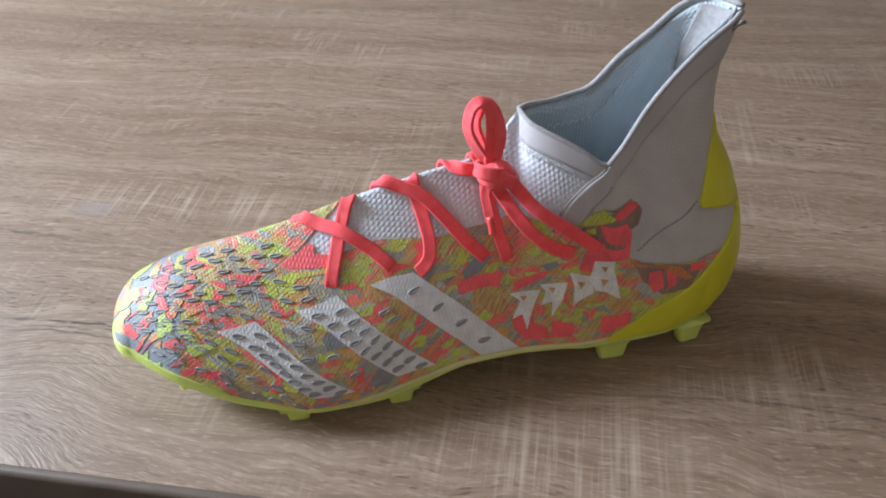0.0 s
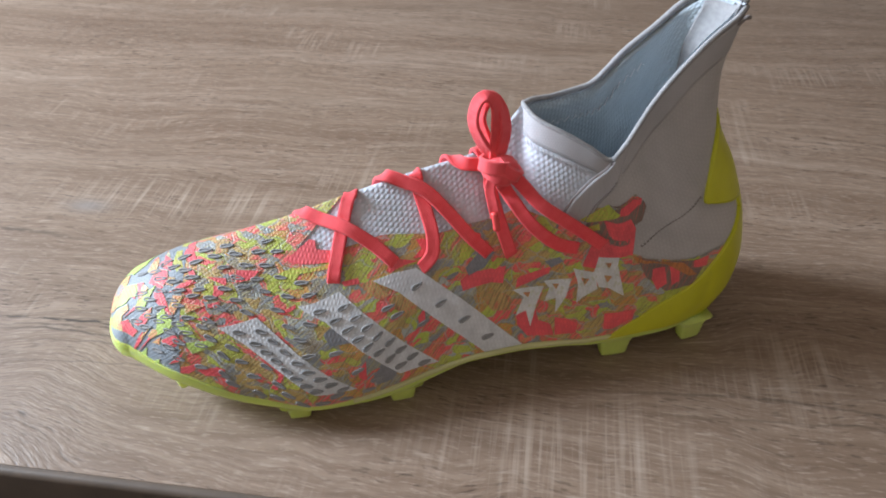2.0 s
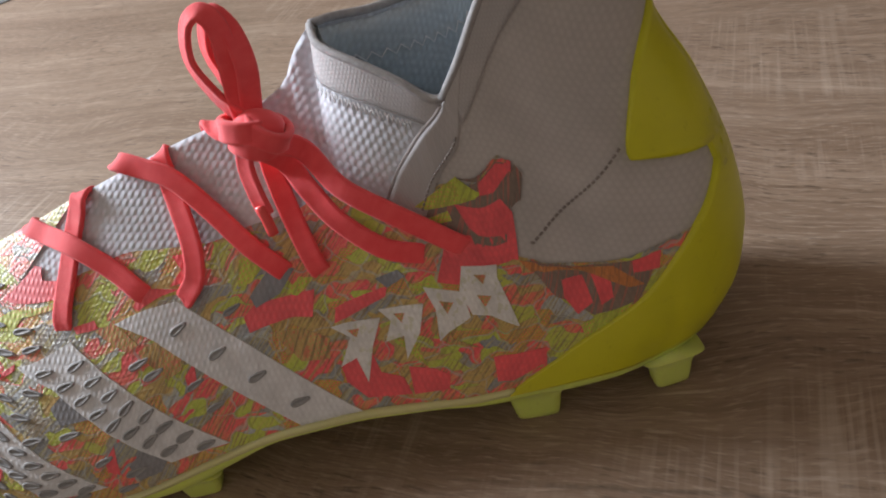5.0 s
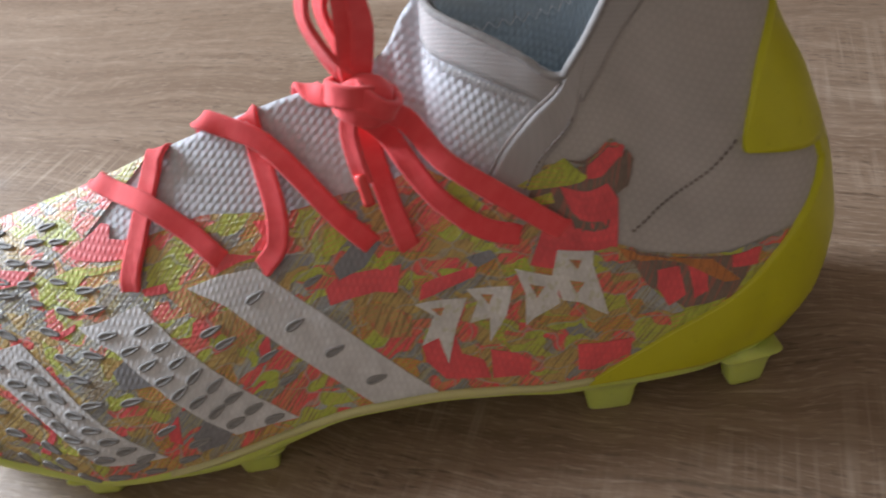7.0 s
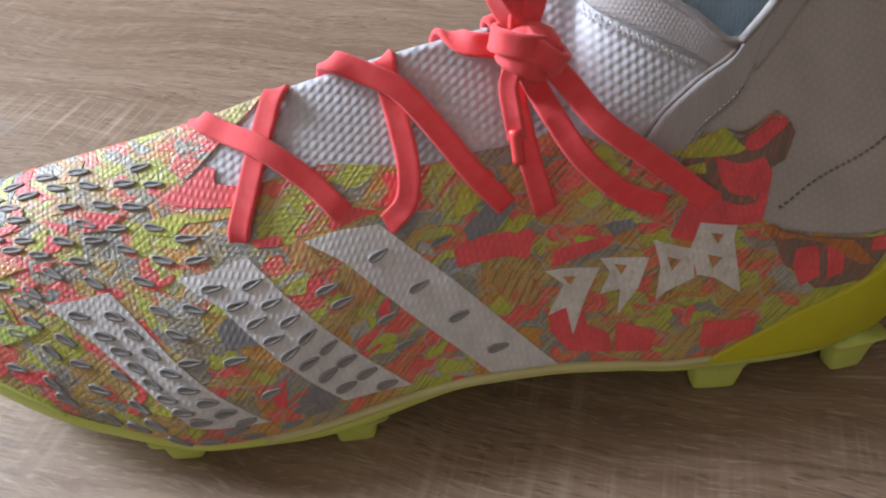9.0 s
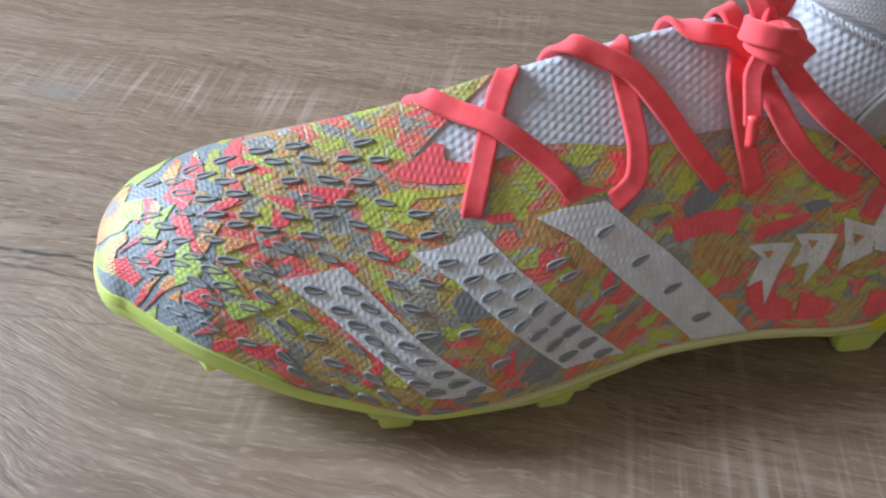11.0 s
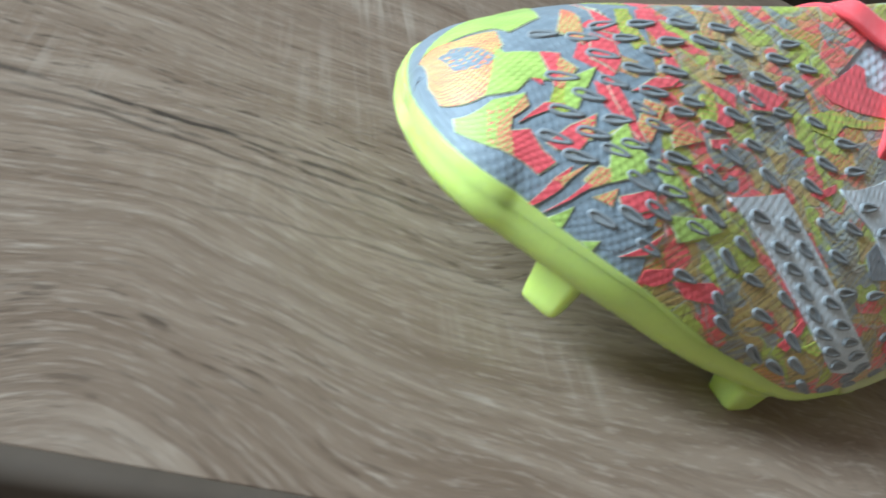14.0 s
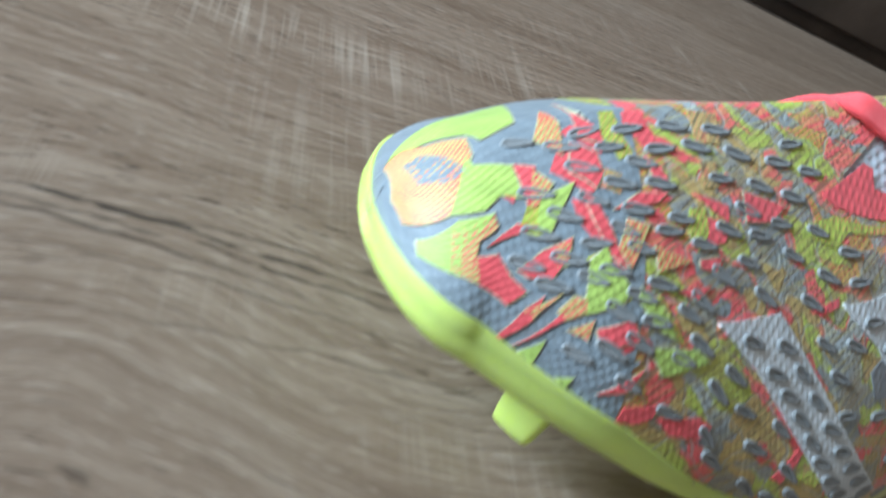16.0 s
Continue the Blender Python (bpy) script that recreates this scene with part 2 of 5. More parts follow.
# ---- a sideboard added beyond the table, stand-in for the dark corner there ----
DARK_WOOD = plain("dark_stained_wood", (0.125, 0.088, 0.066), 0.6, 0.35, 14)
sideboard = tagged(new("sideboard"), "dark brown sideboard added behind the table to fill the dark corner", "sideboard")
sideboard.matrix_world = pose(0.0, 0.93, FLOOR, 0, 0, -9.66)
part("body", box((-0.10, 0.02, 0.0), (1.25, 0.42, 0.86), 0.004), DARK_WOOD, sideboard)
for k in range(4):
    front = part("drawer_front", box((-0.085, 0.0, 0.03 + 0.205 * k), (1.235, 0.0195, 0.22 + 0.205 * k), 0.005), DARK_WOOD, sideboard)
def curve(xs, ys):
    """A smooth monotone-safe curve through a few control values."""
    xs, ys = np.array(xs, float), np.array(ys, float)
    h, d = np.diff(xs), np.diff(ys) / np.diff(xs)
    m = np.zeros(len(xs))
    for i in range(1, len(xs) - 1):
        if d[i - 1] * d[i] > 0:
            w1, w2 = 2 * h[i] + h[i - 1], h[i] + 2 * h[i - 1]
            m[i] = (w1 + w2) / (w1 / d[i - 1] + w2 / d[i])
    m[0], m[-1] = d[0], d[-1]

    def value(x):
        x = min(max(x, xs[0]), xs[-1])
        i = min(max(int(np.searchsorted(xs, x)) - 1, 0), len(xs) - 2)
        t = (x - xs[i]) / h[i]
        return ((1 + 2 * t) * (1 - t) ** 2 * ys[i] + t * (1 - t) ** 2 * h[i] * m[i]
                + t * t * (3 - 2 * t) * ys[i + 1] + t * t * (t - 1) * h[i] * m[i + 1])
    return value


# the last: centre line, outline of the foot, sole line and crest, all in metres along the boot
TOE, BACK, THROAT = -0.1540, 0.1405, 0.029
centre = curve((-0.157, -0.145, -0.13, -0.10, -0.05, 0.0, 0.03, 0.065, 0.10, 0.141), (0.2725, 0.2735, 0.2755, 0.2800, 0.2850, 0.2910, 0.2965, 0.3020, 0.3060, 0.3085))
side_near = curve((-0.14, -0.1155, -0.09, -0.067, -0.04, 0.0, 0.03, 0.065, 0.10, 0.12), (0.2465, 0.2345, 0.2300, 0.2295, 0.2345, 0.2455, 0.2535, 0.2615, 0.2695, 0.275))
side_far = curve((-0.14, -0.125, -0.11, -0.09, -0.06, -0.02, 0.03, 0.07, 0.12), (0.2960, 0.3060, 0.3130, 0.3210, 0.3290, 0.3310, 0.3330, 0.3370, 0.3420))
sole_line = curve((-0.1555, -0.148, -0.134, -0.118, -0.10, -0.087, -0.055, -0.033, -0.011, 0.009, 0.025, 0.046, 0.064, 0.10, 0.141), (0.0290, 0.0300, 0.0285, 0.0262, 0.0205, 0.0165, 0.0105, 0.0125, 0.0172, 0.0205, 0.0206, 0.0186, 0.0165, 0.0165, 0.0175))
crest = curve((-0.1555, -0.1535, -0.149, -0.143, -0.1274, -0.11, -0.10, -0.0754, -0.06, -0.04, -0.01, 0.0045, 0.0195, 0.0240, 0.029), (0.0290, 0.0355, 0.0415, 0.0468, 0.0552, 0.0613, 0.0642, 0.0712, 0.0763, 0.0838, 0.0930, 0.0965, 0.1012, 0.1085, 0.1135))
shoulder = curve((-0.02, 0.0, 0.03, 0.073, 0.085, 0.10), (0.0895, 0.0963, 0.1020, 0.1030, 0.1120, 0.125))
rim_near_z = curve((0.029, 0.045, 0.06, 0.073, 0.080, 0.097, 0.11, 0.125, 0.1405), (0.1135, 0.1096, 0.1046, 0.0998, 0.1050, 0.1220, 0.1330, 0.1450, 0.1525))
rim_far_z = curve((0.029, 0.045, 0.065, 0.094, 0.109, 0.12, 0.129, 0.1405), (0.1135, 0.1110, 0.1120, 0.1280, 0.1380, 0.1490, 0.1540, 0.1545))
rim_near_y = curve((0.029, 0.033, 0.04, 0.055, 0.073, 0.097, 0.115, 0.128, 0.136, 0.1405), (0.3050, 0.2955, 0.2900, 0.2850, 0.2814, 0.2860, 0.2925, 0.3000, 0.3060, 0.3120))
rim_far_y = curve((0.029, 0.033, 0.04, 0.066, 0.09, 0.115, 0.131, 0.1385, 0.1405), (0.3050, 0.3095, 0.3140, 0.3230, 0.3270, 0.3280, 0.3240, 0.3165, 0.3120))
heel_back = curve((0.0, 0.018, 0.028, 0.040, 0.057, 0.083, 0.105, 0.125, 0.154), (0.1225, 0.1298, 0.1337, 0.1346, 0.1320, 0.1230, 0.1125, 0.1110, 0.1170))
handle_d1 = curve((-0.157, -0.11, -0.095, -0.08, -0.062, -0.043, -0.025, 0.006, 0.03, 0.06, 0.09, 0.115, 0.141), (0.02, 0.07, 0.02, -0.08, -0.21, -0.19, -0.02, 0.18, 0.24, 0.34, 0.3, -0.05, -0.1))
handle_s1 = curve((-0.157, -0.11, -0.08, -0.062, -0.043, -0.025, 0.006, 0.03, 0.06, 0.09, 0.141), (0.5, 0.42, 0.24, 0.13, 0.15, 0.28, 0.34, 0.34, 0.33, 0.33, 0.33))
handle_d2 = curve((-0.157, -0.1, -0.08, -0.062, -0.043, -0.025, 0.006, 0.03, 0.06, 0.09, 0.115, 0.141), (0.5, 0.6, 0.58, 0.54, 0.58, 0.7, 0.8, 0.86, 0.78, 0.8, 0.35, 0.28))
handle_s2 = curve((-0.157, -0.1, -0.08, -0.062, -0.043, -0.025, 0.006, 0.03, 0.06, 0.09, 0.141), (1.0, 0.84, 0.75, 0.68, 0.66, 0.69, 0.69, 0.66, 0.62, 0.62, 0.64))


def taper(x):
    """How far the outline has closed towards toe and heel, 1 in the middle."""
    if x < -0.14:
        return math.sqrt(max(0.0, 1 - ((-0.14 - x) / 0.0140) ** 2.0))
    if x > 0.105:
        return math.sqrt(max(0.0, 1 - ((x - 0.105) / 0.0355) ** 2.2))
    return 1.0


def boot_point(x, v):
    """A point of the upper: x along the boot, v from 0 at the near sole line over 1 at the crest or rim to 2 at the far sole line."""
    far, w = v > 1, min(v, 2 - v)
    k, c, z0 = taper(x), centre(x), sole_line(x)
    outer = c + ((side_far(x) if far else side_near(x)) - c) * k
    if x < THROAT:
        yt, zt = c + 0.0, crest(x)
        if x > 0.012:
            yt += (0.305 - centre(THROAT)) * (x - 0.012) / (THROAT - 0.012)
    else:
        yt, zt = (rim_far_y(x), rim_far_z(x)) if far else (rim_near_y(x), rim_near_z(x))
    g = min(max((x + 0.02) / 0.093, 0.0), 1.0)
    g = g * g * (3 - 2 * g)
    ys = c + ((rim_far_y(max(x, 0.073)) if far else rim_near_y(max(x, 0.073))) - c) * g
    zs = zt if x < 0.0 or x > 0.085 else shoulder(x)
    b, e, f = 3 * w * (1 - w) ** 2, 3 * w * w * (1 - w), w ** 3
    y = outer + (ys - outer) * (b * handle_d1(x) + e * handle_d2(x)) + (yt - outer) * f
    z = z0 + (zs - z0) * (b * handle_s1(x) + e * handle_s2(x)) + (zt - z0) * f
    q = min(max((x - 0.03) / (BACK - 0.03), 0.0), 1.0)
    q = q * q * (3 - 2 * q)
    tip = min(max((-0.140 - x) / 0.0140, 0.0), 1.0)
    return np.array((x + q * (heel_back(z) - BACK) + 0.0014 * tip * tip, y, z))


def boot_normal(x, v):
    e, g = 0.0007, 0.02
    x0, x1 = max(x - e, TOE), min(x + e, BACK)
    v0, v1 = max(v - g, 0.0), min(v + g, 2.0)
    if x > THROAT - e:
        v0, v1 = (max(v0, 1.0), v1) if v > 1 else (v0, min(v1, 1.0))
    n = np.cross(boot_point(x, v1) - boot_point(x, v0), boot_point(x1, v) - boot_point(x0, v))
    l = np.linalg.norm(n)
    return -n / l if l > 1e-12 else np.array((-1.0, 0, 0.3))


def on_boot(x, v, lift=0.0):
    return boot_point(x, v) + boot_normal(x, v) * lift

# ---- boot materials ----
def staggered(nt, uv, pitch, turn=0.0):
    """Height field of a staggered grid of dots: 0 on a dot, about 0.7 between the dots."""
    waves = []
    for k in range(3):
        a, f = radians(turn + 60 * k), 4 * math.pi / (math.sqrt(3) * pitch)
        d = node(nt, "VectorMath", operation="DOT_PRODUCT")
        nt.links.new(uv, d.inputs[0])
        d.inputs[1].default_value = (f * math.cos(a), f * math.sin(a), 0)
        waves.append(calc(nt, "COSINE", d.outputs["Value"]))
    total = calc(nt, "ADD", calc(nt, "ADD", waves[0], waves[1]), waves[2])
    return calc(nt, "MULTIPLY_ADD", total, -0.155, 0.465)


def strokes(nt, uv, slant):
    """Hand-drawn hatching: thin broken strokes at a slant."""
    streak = fuzz(nt, mapped(nt, mapped(nt, uv, turn=-slant), (90, 1250, 1)), 1.0, 2, 0.5)
    return calc(nt, "MULTIPLY", ramp(nt, streak, ((0.52, (0.0,)), (0.58, (1.0,)))), 0.75)


def knit(name, colour, pitch, strength, fine=0.2, turn=8.0):
    m, nt, b = material(name, 0.88)
    uv = coords(nt, "UV")
    d = staggered(nt, uv, pitch, turn)
    cloth = fuzz(nt, mapped(nt, uv, (1, 1, 1)), 2600, 2)
    soil = fuzz(nt, mapped(nt, uv, (1, 1, 1)), 45, 4)
    lo, hi = [c * 0.86 for c in colour], [c * 1.06 for c in colour]
    base = ramp(nt, soil, ((0.3, lo), (0.7, hi)))
    # shade in the hollows between the dots, mixed into the colour
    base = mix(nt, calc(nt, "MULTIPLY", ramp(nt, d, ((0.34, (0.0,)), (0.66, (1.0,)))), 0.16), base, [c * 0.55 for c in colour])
    nt.links.new(base, b.inputs["Base Color"])
    n = relief(nt, b, ramp(nt, d, ((0.02, (1.0,)), (0.66, (0.0,)))), strength, 0.0008)
    relief(nt, b, cloth, fine, 0.0003, n)
    b.inputs["Sheen Weight"].default_value = 0.25
    return m


def printed():
    """Printed film: angular shards of coral, lime, ochre half-tone and slate with pale outlines, embossed all over."""
    m, nt, b = material("printed_skin", 0.44)
    b.inputs["Coat Weight"].default_value, b.inputs["Coat Roughness"].default_value = 0.25, 0.60
    b.inputs["Sheen Weight"].default_value, b.inputs["Sheen Roughness"].default_value = 0.30, 0.45
    uv = coords(nt, "UV")
    wob = node(nt, "TexNoise", Scale=120.0, Detail=1.0)
    nt.links.new(uv, wob.inputs["Vector"])
    shift = node(nt, "VectorMath", operation="MULTIPLY_ADD")
    nt.links.new(wob.outputs["Color"], shift.inputs[0])
    shift.inputs[1].default_value = (0.010, 0.010, 0)
    nt.links.new(uv, shift.inputs[2])
    p = shift.outputs[0]

    def shards(scale, turn, place):
        at = mapped(nt, p, scale, turn, place)
        v = node(nt, "TexVoronoi", Scale=1.0, Randomness=1.0)
        v.voronoi_dimensions, v.distance = "2D", "MANHATTAN"
        e = node(nt, "TexVoronoi", Scale=1.0, Randomness=1.0)
        e.voronoi_dimensions, e.feature = "2D", "DISTANCE_TO_EDGE"
        for k in (v, e):
            nt.links.new(at, k.inputs["Vector"])
        s = node(nt, "SeparateColor")
        nt.links.new(v.outputs["Color"], s.inputs[0])
        return s.outputs, e.outputs["Distance"]

    CORAL, GREEN, OCHRE, SLATE, PALE = (0.86, 0.115, 0.130), (0.48, 0.57, 0.08), (0.54, 0.37, 0.13), (0.27, 0.295, 0.315), (0.42, 0.47, 0.50)
    big, big_edge = shards((95, 150, 1), 28, (3, 5, 0))
    small, small_edge = shards((150, 330, 1), 18, (7, 1, 0))
    dots = ramp(nt, staggered(nt, uv, 0.0009, 20), ((0.30, (1.0,)), (0.42, (0.0,))))
    half = mix(nt, dots, (0.52, 0.36, 0.05), CORAL)
    first = ramp(nt, big[0], ((0.0, SLATE), (0.26, CORAL), (0.58, GREEN), (0.80, OCHRE), (0.90, PALE)), "CONSTANT")
    first = mix(nt, ramp(nt, big[1], ((0.0, (0.0,)), (0.76, (1.0,))), "CONSTANT"), first, half)
    second = ramp(nt, small[0], ((0.0, SLATE), (0.28, CORAL), (0.50, OCHRE), (0.72, GREEN), (0.92, SLATE)), "CONSTANT")
    base = mix(nt, ramp(nt, small[1], ((0.0, (0.0,)), (0.52, (1.0,))), "CONSTANT"), first, second)
    stain = fuzz(nt, uv, 70, 3)
    base = mix(nt, calc(nt, "MULTIPLY", ramp(nt, stain, ((0.45, (0.0,)), (0.72, (1.0,)))), 0.45), base, OCHRE)
    hatch = calc(nt, "MULTIPLY", strokes(nt, uv, 52), ramp(nt, stain, ((0.34, (0.25,)), (0.52, (1.0,)))))
    base = mix(nt, hatch, base, (0.25, 0.18, 0.08))
    base = mix(nt, calc(nt, "MULTIPLY", strokes(nt, mapped(nt, uv, place=(0.31, 0.17, 0)), 40), 0.45), base, (0.60, 0.52, 0.14))
    line = calc(nt, "MULTIPLY", ramp(nt, big_edge, ((0.020, (1.0,)), (0.045, (0.0,)))), 0.55)
    base = mix(nt, line, base, (0.42, 0.44, 0.40))
    thin = calc(nt, "MULTIPLY", ramp(nt, small_edge, ((0.03, (1.0,)), (0.07, (0.0,)))), 0.20)
    base = mix(nt, thin, base, (0.15, 0.15, 0.14))
    nt.links.new(base, b.inputs["Base Color"])
    nt.links.new(calc(nt, "MULTIPLY_ADD", stain, 0.20, 0.34), b.inputs["Roughness"])
    n = relief(nt, b, ramp(nt, staggered(nt, uv, 0.0017, 20), ((0.08, (1.0,)), (0.55, (0.0,)))), 0.34, 0.0004)
    relief(nt, b, calc(nt, "ADD", ramp(nt, small_edge, ((0.0, (0.0,)), (0.10, (1.0,)))), calc(nt, "SUBTRACT", ramp(nt, big_edge, ((0.0, (0.0,)), (0.06, (1.0,)))), hatch)), 0.30, 0.0004, n)
    return m


def film(name, colour, rough=0.54, speck=0.0, dark=(0.2, 0.2, 0.2), hatch=None, slant=55.0, screen=None):
    """One printed colour with the same fine emboss and a little wear."""
    m, nt, b = material(name, rough)
    b.inputs["Coat Weight"].default_value, b.inputs["Coat Roughness"].default_value = 0.25, 0.60
    b.inputs["Sheen Weight"].default_value, b.inputs["Sheen Roughness"].default_value = 0.30, 0.45
    uv = coords(nt, "UV")
    d = staggered(nt, uv, 0.0017, 20)
    wear = fuzz(nt, uv, 180, 4, 0.6)
    base = ramp(nt, wear, ((0.3, [c * 0.80 for c in colour]), (0.65, [min(1, c * 1.08) for c in colour])))
    # emboss hollows get a darker tone of the ink as painted shade
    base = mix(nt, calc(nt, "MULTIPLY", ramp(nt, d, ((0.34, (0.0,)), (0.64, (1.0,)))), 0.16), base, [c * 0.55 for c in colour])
    if speck:
        base = mix(nt, calc(nt, "MULTIPLY", ramp(nt, fuzz(nt, uv, 420, 2), ((0.56, (0.0,)), (0.62, (1.0,)))), speck), base, dark)
    if screen:
        swell = calc(nt, "MULTIPLY_ADD", fuzz(nt, uv, 75, 2), 1.5, -0.80)
        ink = ramp(nt, calc(nt, "SUBTRACT", staggered(nt, uv, 0.0010, 35), swell), ((0.24, (1.0,)), (0.34, (0.0,))))
        base = mix(nt, calc(nt, "MULTIPLY", ink, 0.85), base, screen)
    if hatch:
        base = mix(nt, strokes(nt, uv, slant), base, hatch)
    nt.links.new(base, b.inputs["Base Color"])
    relief(nt, b, ramp(nt, d, ((0.08, (1.0,)), (0.55, (0.0,)))), 0.34, 0.0004)
    return m


def half_tone(name, ground, ink):
    """Lime ground with a screen of coral dots that swell and shrink from place to place."""
    m, nt, b = material(name, 0.42)
    uv = coords(nt, "UV")
    swell = calc(nt, "MULTIPLY_ADD", fuzz(nt, uv, 150, 1), 0.5, -0.25)
    screen = calc(nt, "SUBTRACT", staggered(nt, uv, 0.00095, 35), swell)
    nt.links.new(mix(nt, ramp(nt, screen, ((0.46, (1.0,)), (0.56, (0.0,)))), ground, ink), b.inputs["Base Color"])
    relief(nt, b, ramp(nt, staggered(nt, uv, 0.0017, 20), ((0.08, (1.0,)), (0.55, (0.0,)))), 0.34, 0.0004)
    return m


def lace_cloth():
    m, nt, b = material("coral_lace", 0.75)
    uv = coords(nt, "UV")
    weave = node(nt, "TexWave", Scale=1.0, Distortion=1.5)
    weave.bands_direction = "Y"
    nt.links.new(mapped(nt, uv, (1200, 2600, 1)), weave.inputs["Vector"])
    tone = fuzz(nt, uv, 300, 3)
    base = ramp(nt, tone, ((0.3, (0.93, 0.070, 0.085)), (0.7, (1.0, 0.112, 0.128))))
    nt.links.new(base, b.inputs["Base Color"])
    relief(nt, b, weave.outputs["Fac"], 0.30, 0.0003)
    b.inputs["Sheen Weight"].default_value = 0.25
    return m


def lime_rubber(name, colour, glow):
    m, nt, b = material(name, 0.34)
    o = coords(nt)
    f = fuzz(nt, o, 38, 4)
    base = ramp(nt, f, ((0.3, [c * 0.86 for c in colour]), (0.7, colour)))
    grime = fuzz(nt, o, 260, 4, 0.7)
    base = mix(nt, calc(nt, "MULTIPLY", ramp(nt, grime, ((0.60, (0.0,)), (0.78, (1.0,)))), 0.30), base, [c * 0.45 for c in colour])
    nt.links.new(base, b.inputs["Base Color"])
    nt.links.new(calc(nt, "MULTIPLY_ADD", f, 0.3, 0.22), b.inputs["Roughness"])
    b.inputs["Subsurface Weight"].default_value = glow
    b.inputs["Subsurface Radius"].default_value = (1.0, 1.0, 0.25)
    b.inputs["Subsurface Scale"].default_value = 0.006
    relief(nt, b, fuzz(nt, o, 900, 3), 0.10, 0.0003)
    return m


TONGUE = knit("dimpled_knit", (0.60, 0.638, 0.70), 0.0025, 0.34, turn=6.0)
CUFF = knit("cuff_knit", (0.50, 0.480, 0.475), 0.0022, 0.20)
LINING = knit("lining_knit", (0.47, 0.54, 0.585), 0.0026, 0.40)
BINDING = plain("cuff_binding", (0.33, 0.325, 0.33), 0.95, 0.14, 500, 0.5)
HEM = knit("hem_knit", (0.46, 0.45, 0.46), 0.0013, 0.16, 0.35, 30.0)
ORANGE = film("orange_film", (0.62, 0.23, 0.07), 0.45, 0.5, (0.30, 0.14, 0.06), (0.36, 0.15, 0.06), 60)
THREAD = plain("pale_thread", (0.80, 0.80, 0.81), 0.8, 0.06, 400, 0.1)
SEAM = plain("seam_thread", (0.26, 0.23, 0.22), 0.9, 0.2, 400, 0.3)
PRINT = printed()
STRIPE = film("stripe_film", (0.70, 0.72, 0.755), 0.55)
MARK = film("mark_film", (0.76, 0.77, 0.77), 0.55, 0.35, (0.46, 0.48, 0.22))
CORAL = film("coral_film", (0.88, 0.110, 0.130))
GREEN = film("lime_film", (0.52, 0.60, 0.08), 0.54, 0.4, (0.30, 0.20, 0.05), (0.33, 0.36, 0.06), 48, (0.74, 0.30, 0.13))
OCHRE = film("ochre_film", (0.57, 0.39, 0.14), 0.54, 0.6, (0.62, 0.12, 0.09), (0.22, 0.17, 0.08), 55, (0.80, 0.17, 0.13))
SLATE = film("slate_film", (0.24, 0.25, 0.275))
TOE_LIME = film("pale_lime_film", (0.50, 0.66, 0.14))
MIST = film("mist_film", (0.255, 0.295, 0.335))
RIM = film("pale_outline_film", (0.62, 0.62, 0.42))
HALF = half_tone("coral_half_tone_film", (0.60, 0.56, 0.20), (0.82, 0.17, 0.13))
DUSK = film("umber_film", (0.22, 0.17, 0.14), 0.5, 0.0, (0.2, 0.2, 0.2), (0.45, 0.14, 0.11))
FIN = plain("slate_rubber", (0.290, 0.297, 0.305), 0.55, 0.15, 200, 0.2)
LACE = lace_cloth()
AGLET = plain("aglet_plastic", (0.90, 0.10, 0.10), 0.25, 0.05, 300, 0.0)
LIME = lime_rubber("lime_sole", (0.68, 0.82, 0.20), 0.55)
HEEL = lime_rubber("lime_counter", (0.62, 0.62, 0.020), 0.15)
EDGE_CLEAR = lime_rubber("pale_sole_edge", (0.66, 0.66, 0.32), 0.3)

# ---- the boot ----
boot = tagged(new("football_boot"), "grey knit football boot, coral laces, lime studded sole", "football boot")


def ends(t, a, b):
    """Even steps, closer together towards the toe and heel."""
    x = a + (b - a) * t
    if a <= TOE + 1e-6 and t < 0.12:
        x = a + (b - a) * 0.12 * (t / 0.12) ** 1.9
    if b >= BACK - 1e-6 and t > 0.88:
        x = b - (b - a) * 0.12 * ((1 - t) / 0.12) ** 1.9
    return x


def girth(x, v):
    """Metres round the boot from the near sole line to v."""
    n = max(2, int(v * 12))
    pts = [boot_point(x, v * k / n) for k in range(n + 1)]
    return sum(np.linalg.norm(q - p) for p, q in zip(pts, pts[1:]))


def skin_lift(x):
    """How far the printed skin lies over the sock: it climbs over the cuff panel behind the laces."""
    t = min(max((x - 0.040) / 0.012, 0.0), 1.0)
    return 0.0006 + 0.0007 * t * t * (3 - 2 * t)


